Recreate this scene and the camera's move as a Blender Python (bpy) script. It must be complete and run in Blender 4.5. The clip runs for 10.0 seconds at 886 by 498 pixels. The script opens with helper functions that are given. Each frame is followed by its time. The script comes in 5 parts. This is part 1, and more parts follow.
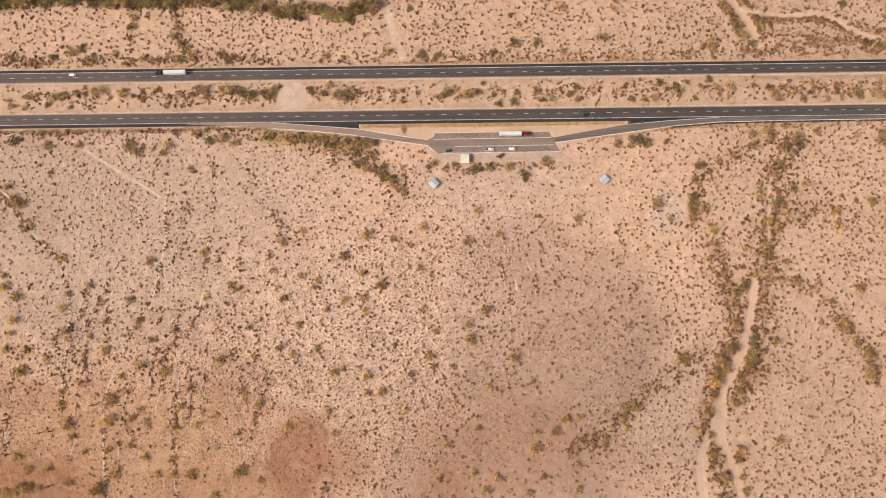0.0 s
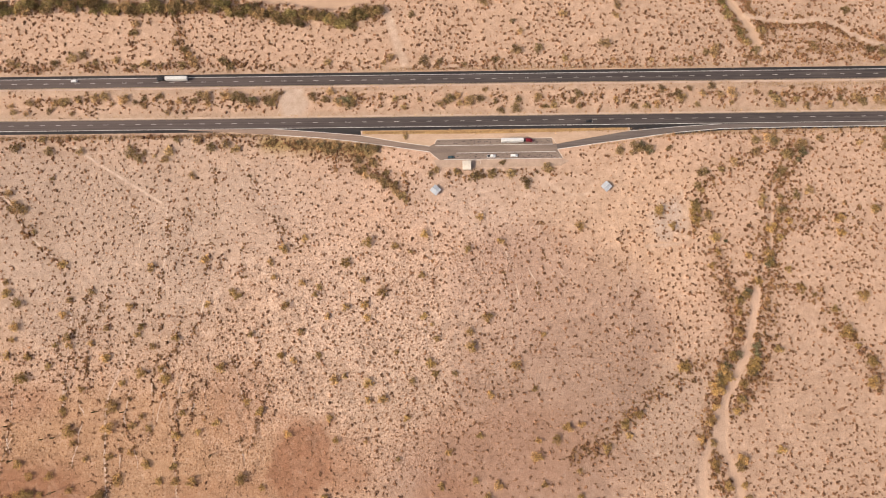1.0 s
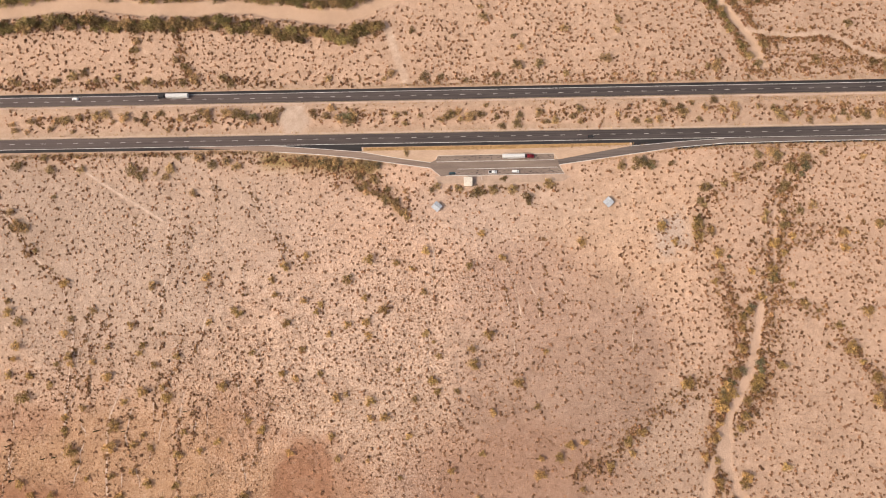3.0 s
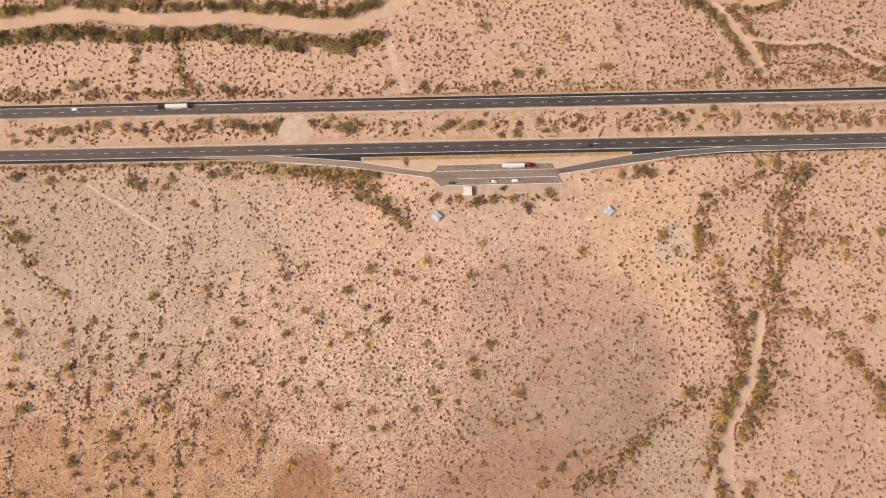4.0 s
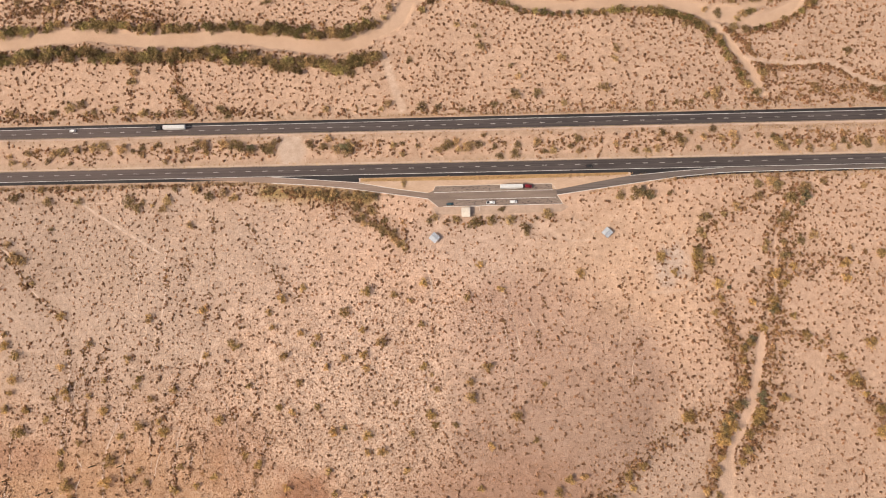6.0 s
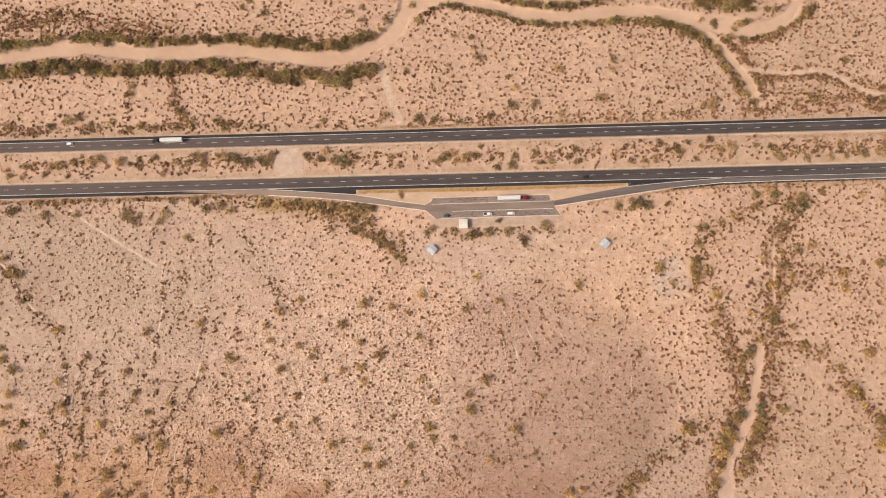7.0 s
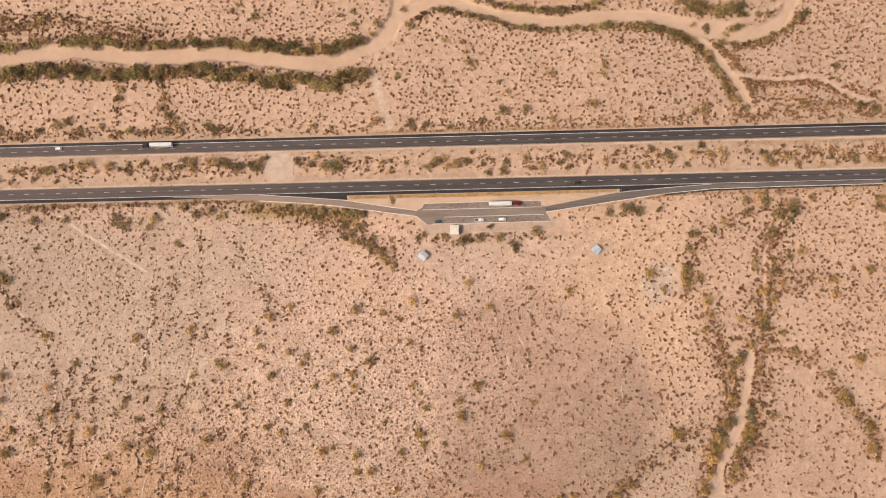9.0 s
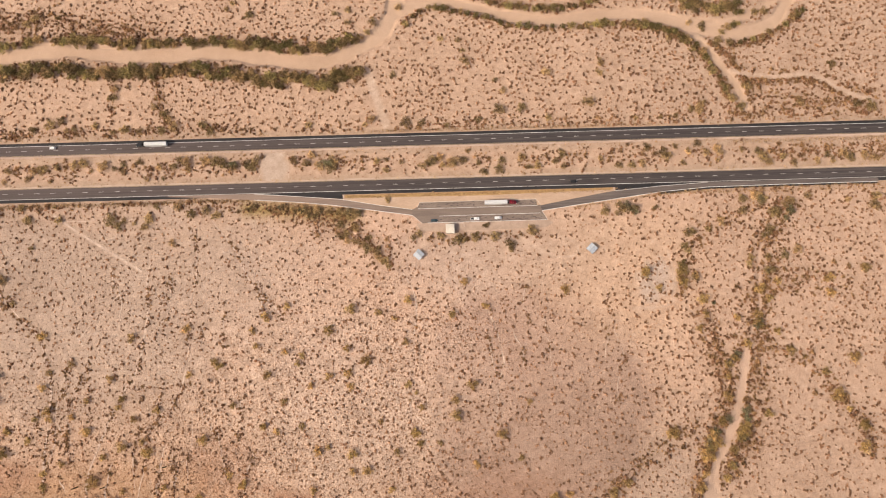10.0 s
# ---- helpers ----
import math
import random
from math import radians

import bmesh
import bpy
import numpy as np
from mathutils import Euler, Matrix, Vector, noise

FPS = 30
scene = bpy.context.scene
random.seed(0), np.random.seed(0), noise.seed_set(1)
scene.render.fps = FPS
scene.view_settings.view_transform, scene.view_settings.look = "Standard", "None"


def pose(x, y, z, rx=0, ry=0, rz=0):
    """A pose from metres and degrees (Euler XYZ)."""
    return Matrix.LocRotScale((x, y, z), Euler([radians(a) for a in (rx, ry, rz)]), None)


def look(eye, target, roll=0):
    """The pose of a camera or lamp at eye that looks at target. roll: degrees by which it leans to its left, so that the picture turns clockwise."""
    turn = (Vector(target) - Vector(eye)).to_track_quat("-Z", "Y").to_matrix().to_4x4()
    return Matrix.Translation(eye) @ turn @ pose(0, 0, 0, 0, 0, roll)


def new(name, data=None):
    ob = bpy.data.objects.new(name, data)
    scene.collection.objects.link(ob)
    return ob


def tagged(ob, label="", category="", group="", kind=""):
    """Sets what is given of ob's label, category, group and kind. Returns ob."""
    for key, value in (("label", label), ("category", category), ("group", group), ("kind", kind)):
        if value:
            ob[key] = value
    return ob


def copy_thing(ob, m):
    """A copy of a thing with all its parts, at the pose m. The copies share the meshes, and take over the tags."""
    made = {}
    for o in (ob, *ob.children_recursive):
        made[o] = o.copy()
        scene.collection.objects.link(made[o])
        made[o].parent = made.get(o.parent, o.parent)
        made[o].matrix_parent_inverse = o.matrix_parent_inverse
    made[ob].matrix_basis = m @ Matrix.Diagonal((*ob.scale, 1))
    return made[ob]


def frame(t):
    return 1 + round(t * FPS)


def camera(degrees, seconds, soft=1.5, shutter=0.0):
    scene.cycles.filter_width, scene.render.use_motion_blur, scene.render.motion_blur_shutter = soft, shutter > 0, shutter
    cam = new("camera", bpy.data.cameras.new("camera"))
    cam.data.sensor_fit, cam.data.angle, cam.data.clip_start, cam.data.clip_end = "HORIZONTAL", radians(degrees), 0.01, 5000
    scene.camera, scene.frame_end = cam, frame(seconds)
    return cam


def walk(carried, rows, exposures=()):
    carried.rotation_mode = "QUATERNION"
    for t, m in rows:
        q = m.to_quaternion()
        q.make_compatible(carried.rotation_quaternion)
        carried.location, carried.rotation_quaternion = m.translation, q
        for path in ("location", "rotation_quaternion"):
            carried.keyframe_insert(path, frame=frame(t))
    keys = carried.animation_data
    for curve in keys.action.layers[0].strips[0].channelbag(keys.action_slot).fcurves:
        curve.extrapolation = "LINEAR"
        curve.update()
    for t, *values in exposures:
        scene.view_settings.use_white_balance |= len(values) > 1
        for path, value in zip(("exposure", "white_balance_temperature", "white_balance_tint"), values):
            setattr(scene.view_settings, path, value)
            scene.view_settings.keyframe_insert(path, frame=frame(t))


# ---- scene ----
cam = camera(67.4, 10.0, 1.05)
PATH = [
    (0, (-44.373, -170.32, 469.835), (-44.362, -170.023, 467.858), 1.3),
    (0.5, (-44.417, -167.875, 469.867), (-44.408, -167.578, 467.889), 0.9),
    (1, (-44.362, -165.39, 469.894), (-44.356, -165.093, 467.916), 0.4),
    (1.5, (-44.171, -162.84, 469.924), (-44.167, -162.543, 467.946), -0.1),
    (2, (-43.835, -160.186, 469.938), (-43.834, -159.888, 467.961), -0.7),
    (2.5, (-43.343, -157.417, 469.944), (-43.345, -157.117, 467.966), -1.3),
    (4, (-41.395, -148.76, 469.865), (-41.404, -148.452, 467.889), -2.8),
    (4.5, (-40.652, -145.859, 469.855), (-40.663, -145.548, 467.879), -3.2),
    (5, (-39.828, -142.984, 469.836), (-39.84, -142.668, 467.861), -3.5),
    (5.5, (-38.93, -140.193, 469.818), (-38.945, -139.874, 467.844), -3.8),
    (7, (-36.049, -132.278, 469.789), (-36.065, -131.939, 467.818), -4.1),
    (7.5, (-35.087, -129.966, 469.815), (-35.102, -129.626, 467.845), -3.9),
    (8, (-34.149, -127.997, 469.873), (-34.161, -127.659, 467.902), -3.5),
    (8.5, (-33.259, -126.337, 469.939), (-33.266, -126.004, 467.967), -2.7),
    (9, (-32.423, -124.914, 470.003), (-32.427, -124.588, 468.029), -2.1),
    (9.5, (-31.642, -123.644, 470.067), (-31.642, -123.325, 468.093), -1.6),
    (10, (-30.878, -122.433, 470.113), (-30.876, -122.121, 468.138), -1.2),
]
walk(cam, [(t, look(eye, target, roll)) for t, eye, target, roll in PATH], [(0, 0.15, 6680, 10), (2.5, 0.15, 6680, 10), (7.5, 0.12, 6800, 10), (10, 0.125, 6800, 10)])

# world, sun and exposure
SUN_UP, SHADE_WAY = 39.0, 21.0  # the sun's height, and the way the shadows point from +x towards +y
world = bpy.data.worlds.new("world")
scene.world = world
world.use_nodes = True
wn = world.node_tree.nodes
sky = wn.new("ShaderNodeTexSky")
sky.sky_type, sky.sun_disc = "NISHITA", False
sky.sun_elevation, sky.sun_rotation = radians(SUN_UP), radians(90 - SHADE_WAY + 180)
sky.dust_density, sky.air_density = 7.0, 0.8
wn["Background"].inputs["Strength"].default_value = 0.15
world.node_tree.links.new(sky.outputs[0], wn["Background"].inputs["Color"])
sun = new("sun", bpy.data.lights.new("sun", "SUN"))
sun.data.energy, sun.data.angle, sun.data.color = 3.0, radians(2.5), (1.0, 0.9, 0.78)
sun.matrix_world = look((-math.cos(radians(SHADE_WAY)) * math.cos(radians(SUN_UP)) * 300, -math.sin(radians(SHADE_WAY)) * math.cos(radians(SUN_UP)) * 300, math.sin(radians(SUN_UP)) * 300), (0, 0, 0))

# materials


def material(name, rough=0.9, metal=0.0):
    m = bpy.data.materials.new(name)
    m.use_nodes = True
    b = m.node_tree.nodes["Principled BSDF"]
    b.inputs["Roughness"].default_value, b.inputs["Metallic"].default_value = rough, metal
    b.inputs["Specular IOR Level"].default_value = 0.25
    return m, m.node_tree.nodes, m.node_tree.links, b


def mix_node(nodes, links, kind, fac, a, b):
    n = nodes.new("ShaderNodeMix")
    n.data_type, n.blend_type, n.clamp_factor = "RGBA", kind, True
    for socket, value in ((n.inputs["Factor"], fac), (n.inputs["A"], a), (n.inputs["B"], b)):
        if isinstance(value, bpy.types.NodeSocket):
            links.new(value, socket)
        elif isinstance(value, tuple):
            socket.default_value = (*value, 1)
        else:
            socket.default_value = value
    return n.outputs["Result"]


def noise_node(nodes, links, where, scale, detail=4.0, rough=0.55, stretch=(1, 1, 1), turn=0.0):
    mp = nodes.new("ShaderNodeMapping")
    mp.inputs["Rotation"].default_value[2] = radians(turn)
    mp.inputs["Scale"].default_value = stretch
    links.new(where, mp.inputs["Vector"])
    n = nodes.new("ShaderNodeTexNoise")
    n.inputs["Scale"].default_value, n.inputs["Detail"].default_value, n.inputs["Roughness"].default_value = scale, detail, rough
    links.new(mp.outputs[0], n.inputs["Vector"])
    return n.outputs["Fac"]


def ramp(nodes, links, value, lo, hi, a=0.0, b=1.0):
    n = nodes.new("ShaderNodeMapRange")
    n.interpolation_type = "SMOOTHSTEP"
    n.inputs["From Min"].default_value, n.inputs["From Max"].default_value = lo, hi
    n.inputs["To Min"].default_value, n.inputs["To Max"].default_value = a, b
    links.new(value, n.inputs["Value"])
    return n.outputs["Result"]


def bump(nodes, links, height, shader, strength, distance):
    n = nodes.new("ShaderNodeBump")
    n.inputs["Strength"].default_value, n.inputs["Distance"].default_value = strength, distance
    links.new(height, n.inputs["Height"])
    links.new(n.outputs[0], shader.inputs["Normal"])


def surface(name, colour, second, rough=0.9, metal=0.0, scale=0.5, fine=6.0, relief=0.02, stretch=(1, 1, 1)):
    """A material of two tones, mixed at a coarse and a fine scale in metres."""
    m, n, l, b = material(name, rough, metal)
    where = n.new("ShaderNodeTexCoord").outputs["Object"]
    coarse = noise_node(n, l, where, scale, 4, 0.6, stretch)
    grain = noise_node(n, l, where, fine, 3, 0.6, stretch)
    c = mix_node(n, l, "MIX", ramp(n, l, coarse, 0.35, 0.68), colour, second)
    c = mix_node(n, l, "MULTIPLY", ramp(n, l, grain, 0.3, 0.7, 0.35, 0.0), c, tuple(v * 0.6 for v in (1, 1, 1)))
    l.new(c, b.inputs["Base Color"])
    bump(n, l, grain, b, 0.4, relief)
    return m


def plain(name, colour, rough=0.5, metal=0.0):
    """Paint, rubber and chrome on small things, with a little dust."""
    return surface(name, colour, tuple(v * 0.86 + 0.02 for v in colour), rough, metal, 1.2, 9.0, 0.002)


def leaf_material(name, colour, second, spread=0.35, greener=0.508, browner=0.495):
    """Foliage: each clump and each plant has its own tone and hue."""
    m, n, l, b = material(name, 0.8)
    geo = n.new("ShaderNodeNewGeometry")
    info = n.new("ShaderNodeObjectInfo")
    c = mix_node(n, l, "MIX", geo.outputs["Random Per Island"], colour, second)
    hue = n.new("ShaderNodeHueSaturation")
    l.new(c, hue.inputs["Color"])
    l.new(ramp(n, l, info.outputs["Random"], 0, 1, 1 - spread, 1 + spread), hue.inputs["Value"])
    again = n.new("ShaderNodeMath")
    again.operation = "PINGPONG"
    again.inputs[1].default_value = 0.23
    l.new(info.outputs["Random"], again.inputs[0])
    l.new(ramp(n, l, again.outputs[0], 0.02, 0.21, browner, greener), hue.inputs["Hue"])
    clump_tone = n.new("ShaderNodeAttribute")
    clump_tone.attribute_name = "clump_tone"
    c = mix_node(n, l, "MULTIPLY", 1.0, hue.outputs[0], clump_tone.outputs["Color"])
    l.new(c, b.inputs["Base Color"])
    thin = n.new("ShaderNodeBsdfTranslucent")
    l.new(c, thin.inputs["Color"])
    both = n.new("ShaderNodeMixShader")
    both.inputs[0].default_value = 0.35
    l.new(b.outputs[0], both.inputs[1])
    l.new(thin.outputs[0], both.inputs[2])
    l.new(both.outputs[0], n["Material Output"].inputs["Surface"])
    return m


def soil_material():
    m, n, l, b = material("desert_soil", 0.95)
    where = n.new("ShaderNodeTexCoord").outputs["Object"]
    tone = n.new("ShaderNodeAttribute")
    tone.attribute_name = "soil"
    wide = noise_node(n, l, where, 0.035, 6, 0.62)
    mid = noise_node(n, l, where, 0.22, 5, 0.65)
    grain = noise_node(n, l, where, 1.1, 4, 0.7)
    c = mix_node(n, l, "MULTIPLY", ramp(n, l, wide, 0.35, 0.7, 0.0, 0.5), tone.outputs["Color"], (0.8, 0.77, 0.74))
    blotch = []
    for factor in (ramp(n, l, mid, 0.4, 0.7, 0.0, 0.6), ramp(n, l, mid, 0.25, 0.45, 0.16, 0.0)):
        product = n.new("ShaderNodeMath")
        product.operation = "MULTIPLY"
        l.new(factor, product.inputs[0])
        l.new(tone.outputs["Alpha"], product.inputs[1])
        blotch.append(product.outputs[0])
    c = mix_node(n, l, "MULTIPLY", blotch[0], c, (0.74, 0.70, 0.66))
    c = mix_node(n, l, "SCREEN", blotch[1], c, (0.6, 0.52, 0.44))
    patchy = n.new("ShaderNodeMath")
    patchy.operation = "MULTIPLY"
    l.new(ramp(n, l, grain, 0.46, 0.66, 0.0, 0.32), patchy.inputs[0])
    l.new(tone.outputs["Alpha"], patchy.inputs[1])
    c = mix_node(n, l, "MULTIPLY", patchy.outputs[0], c, (0.58, 0.51, 0.45))
    litter_share = n.new("ShaderNodeAttribute")
    litter_share.attribute_name = "fleck"
    fleck = noise_node(n, l, where, 0.9, 4, 0.75, (1.0, 0.9, 1), 37)
    for kind, lo, hi, most, colour in (("MULTIPLY", 0.53, 0.63, 1.0, (0.52, 0.42, 0.35)), ("SCREEN", 0.48, 0.38, 0.30, (0.52, 0.40, 0.31))):
        product = n.new("ShaderNodeMath")
        product.operation = "MULTIPLY"
        l.new(ramp(n, l, fleck, min(lo, hi), max(lo, hi), 0.0 if lo < hi else most, most if lo < hi else 0.0), product.inputs[0])
        l.new(litter_share.outputs["Fac"], product.inputs[1])
        c = mix_node(n, l, kind, product.outputs[0], c, colour)
    l.new(c, b.inputs["Base Color"])
    rise = n.new("ShaderNodeMath")
    rise.operation = "MULTIPLY_ADD"
    l.new(fleck, rise.inputs[0])
    l.new(litter_share.outputs["Fac"], rise.inputs[1])
    l.new(grain, rise.inputs[2])
    bump(n, l, rise.outputs[0], b, 0.8, 0.3)
    return m


def asphalt_material(name, dark, pale, track=0.0, stains=False):
    """Asphalt with dust, paver streaks along x, and oil drips where lorries stand."""
    m, n, l, b = material(name, 0.85)
    where = n.new("ShaderNodeTexCoord").outputs["Object"]
    coarse = noise_node(n, l, where, 0.12, 5, 0.6, (0.25, 1.6, 1))
    grain = noise_node(n, l, where, 1.6, 4, 0.65)
    c = mix_node(n, l, "MIX", ramp(n, l, coarse, 0.34, 0.68), dark, pale)
    if track:
        streak = noise_node(n, l, where, 0.5, 3, 0.6, (0.01, 2.4, 1))
        c = mix_node(n, l, "MIX", ramp(n, l, streak, 0.45, 0.62, 0.0, track), c, tuple(v * 1.7 for v in pale))
        along = n.new("ShaderNodeSeparateXYZ")
        l.new(where, along.inputs[0])
        c = mix_node(n, l, "MIX", ramp(n, l, along.outputs[0], -330, 40, 0.55, 0.0), c, tuple(v * k for v, k in zip(pale, (1.75, 1.6, 1.52))))
        worn = noise_node(n, l, where, 0.9, 3, 0.6, (0.02, 1.9, 1))
        c = mix_node(n, l, "MULTIPLY", ramp(n, l, worn, 0.5, 0.64, 0.0, track), c, (0.5, 0.45, 0.43))
    if stains:
        drip = noise_node(n, l, where, 0.8, 4, 0.65, (0.45, 1.3, 1))
        c = mix_node(n, l, "MIX", ramp(n, l, drip, 0.53, 0.64, 0.0, 0.8), c, (0.045, 0.035, 0.03))
    c = mix_node(n, l, "MULTIPLY", ramp(n, l, grain, 0.35, 0.7, 0.0, 0.35), c, (0.6, 0.58, 0.56))
    l.new(c, b.inputs["Base Color"])
    bump(n, l, grain, b, 0.3, 0.02)
    return m


SOIL = soil_material()
ASPHALT = asphalt_material("highway_asphalt", (0.047, 0.039, 0.038), (0.070, 0.057, 0.054), 0.42)
ASPHALT_NEW = asphalt_material("sealed_shoulder", (0.024, 0.022, 0.023), (0.038, 0.034, 0.034))
ASPHALT_OLD = asphalt_material("dusty_asphalt", (0.165, 0.122, 0.098), (0.215, 0.160, 0.128), 0.2)
ASPHALT_RAMP = asphalt_material("worn_ramp_asphalt", (0.098, 0.080, 0.072), (0.140, 0.112, 0.098), 0.25)
ASPHALT_LOT = asphalt_material("parking_asphalt", (0.172, 0.129, 0.105), (0.225, 0.171, 0.139))
ASPHALT_OIL = asphalt_material("oil_stained_asphalt", (0.180, 0.136, 0.112), (0.245, 0.188, 0.155), 0.0, True)
PAINT = surface("road_paint", (0.74, 0.72, 0.68), (0.54, 0.51, 0.47), 0.7, 0, 0.4, 4.0)
PAINT_WORN = surface("worn_road_paint", (0.62, 0.59, 0.55), (0.42, 0.39, 0.36), 0.75, 0, 0.6, 4.0)
PAINT_YELLOW = surface("yellow_road_paint", (0.50, 0.36, 0.20), (0.38, 0.29, 0.19), 0.7, 0, 0.4, 4.0)
KERB = surface("kerb_concrete", (0.60, 0.50, 0.42), (0.48, 0.40, 0.34), 0.85, 0, 0.6)
APRON = surface("walk_concrete", (0.44, 0.315, 0.235), (0.36, 0.255, 0.19), 0.9, 0, 0.25, 3.0)
GRAVEL = surface("shoulder_gravel", (0.49, 0.345, 0.245), (0.42, 0.285, 0.195), 0.95, 0, 0.12, 1.6, 0.04, (0.3, 1, 1))
RILL_SAND = surface("rill_sand", (0.56, 0.418, 0.325), (0.48, 0.345, 0.262), 0.95, 0, 0.12, 2.0, 0.03)
GRAVEL_PALE = surface("pale_gravel", (0.50, 0.365, 0.28), (0.42, 0.30, 0.225), 0.95, 0, 0.2, 2.5, 0.03, (0.3, 1, 1))
DRY_GRASS = surface("dry_grass_soil", (0.46, 0.29, 0.13), (0.36, 0.22, 0.10), 0.95, 0, 0.3, 2.0, 0.05)
SCRUB = leaf_material("brown_scrub", (0.262, 0.134, 0.072), (0.380, 0.208, 0.119), 0, 0.5, 0.5)
RUST_SCRUB = leaf_material("rust_shrub", (0.230, 0.113, 0.060), (0.340, 0.178, 0.097), 0, 0.5, 0.5)
WASH_SCRUB = leaf_material("wash_scrub", (0.275, 0.153, 0.071), (0.420, 0.248, 0.124), 0, 0.5, 0.5)
TUFT = leaf_material("straw_tufts", (0.30, 0.185, 0.09), (0.46, 0.30, 0.155), 0, 0.5, 0.5)
PALO_VERDE = leaf_material("yellow_green_leaves", (0.385, 0.243, 0.086), (0.570, 0.382, 0.158), 0.25, 0.503)
MESQUITE = leaf_material("olive_leaves", (0.285, 0.184, 0.083), (0.480, 0.327, 0.157), 0.35, 0.506, 0.496)
RIVER_LEAF = leaf_material("dark_olive_leaves", (0.160, 0.116, 0.055), (0.450, 0.303, 0.126), 0.45, 0.522, 0.49)
GREY_LEAF = leaf_material("grey_green_leaves", (0.165, 0.135, 0.080), (0.310, 0.245, 0.140), 0.3, 0.525)
BARK = surface("grey_bark", (0.16, 0.12, 0.09), (0.10, 0.075, 0.055), 0.95, 0, 2.0, 12.0, 0.03)
CACTUS = surface("cactus_skin", (0.10, 0.11, 0.05), (0.14, 0.13, 0.07), 0.8, 0, 1.0, 8.0, 0.03)
WHITE = plain("white_paint", (0.80, 0.79, 0.77), 0.4)
TRAILER_WHITE = plain("white_trailer_sheet", (0.62, 0.61, 0.59), 0.5)
RED = plain("maroon_paint", (0.22, 0.012, 0.02), 0.3)
BLACK = plain("black_paint", (0.02, 0.02, 0.022), 0.35)
TEAL = plain("dark_teal_paint", (0.035, 0.07, 0.085), 0.3)
RUBBER = plain("tyre_rubber", (0.02, 0.02, 0.02), 0.9)
CHROME = plain("bright_metal", (0.6, 0.6, 0.6), 0.25, 1.0)
GLASS = plain("dark_window_glass", (0.02, 0.025, 0.03), 0.08)
LAMP_RED = plain("tail_lamp_red", (0.35, 0.01, 0.01), 0.3)
LAMP_CLEAR = plain("headlamp_clear", (0.7, 0.7, 0.68), 0.15)
ROOF_WHITE = surface("cream_roof_sheet", (0.64, 0.57, 0.48), (0.57, 0.50, 0.41), 0.6, 0, 0.5, 3.0)
ROOF_STEEL = surface("grey_roof_sheet", (0.43, 0.45, 0.48), (0.36, 0.375, 0.40), 0.55, 0.0, 0.4, 3.0)
STUCCO = surface("tan_block_wall", (0.42, 0.31, 0.22), (0.36, 0.27, 0.19), 0.9, 0, 0.8, 6.0)
STEEL = plain("brown_steel", (0.14, 0.09, 0.06), 0.5)

# helpers for meshes


def part(name, bm, mat, parent=None, label=""):
    """Links a bmesh as one mesh object under a thing or a part."""
    me = bpy.data.meshes.new(name)
    bm.to_mesh(me)
    bm.free()
    me.materials.append(mat)
    ob = new(name, me)
    ob.parent = parent
    return tagged(ob, label)


def box(x0, x1, y0, y1, z0, z1, bevel=0.0, taper=0.0):
    """A block, its edges rounded and its top drawn in by taper."""
    bm = bmesh.new()
    bmesh.ops.create_cube(bm, size=1)
    for v in bm.verts:
        k = 1 - taper if v.co.z > 0 else 1
        v.co = Vector(((x0 + x1) / 2 + v.co.x * (x1 - x0) * k, (y0 + y1) / 2 + v.co.y * (y1 - y0) * k, z0 if v.co.z < 0 else z1))
    if bevel:
        bmesh.ops.bevel(bm, geom=bm.edges[:], offset=bevel, segments=2, affect="EDGES", clamp_overlap=True)
    return bm


def rod(a, b, r0, r1, sides=8):
    """A tapered round bar from a to b."""
    a, b = Vector(a), Vector(b)
    bm = bmesh.new()
    bmesh.ops.create_cone(bm, cap_ends=True, segments=sides, radius1=r0, radius2=r1, depth=(b - a).length)
    turn = (b - a).to_track_quat("Z", "Y").to_matrix().to_4x4()
    bmesh.ops.transform(bm, matrix=Matrix.Translation((a + b) / 2) @ turn, verts=bm.verts)
    return bm


def join(*meshes):
    """Several bmeshes as one."""
    out = bmesh.new()
    for bm in meshes:
        me = bpy.data.meshes.new("piece")
        bm.to_mesh(me)
        bm.free()
        out.from_mesh(me)
        bpy.data.meshes.remove(me)
    return out


def prism(points, z0, z1):
    """A flat slab over an outline."""
    bm = bmesh.new()
    top = [bm.verts.new((x, y, z1)) for x, y in points]
    low = [bm.verts.new((x, y, z0)) for x, y in points]
    bm.faces.new(top)
    bm.faces.new(low[::-1])
    for i in range(len(points)):
        j = (i + 1) % len(points)
        bm.faces.new((low[i], low[j], top[j], top[i]))
    bmesh.ops.recalc_face_normals(bm, faces=bm.faces[:])
    return bm


def ribbon(points, width, z0, z1, closed=False):
    """A band of that width along a line."""
    n = len(points)
    left, right = [], []
    for i in range(n):
        a = Vector(points[max(i - 1, 0)]) if not closed else Vector(points[i - 1])
        b = Vector(points[min(i + 1, n - 1)]) if not closed else Vector(points[(i + 1) % n])
        d = (b - a).normalized()
        p, s = Vector(points[i]), Vector((-d.y, d.x)) * width / 2
        left.append(tuple(p + s))
        right.append(tuple(p - s))
    return band(left, right, z0, z1)


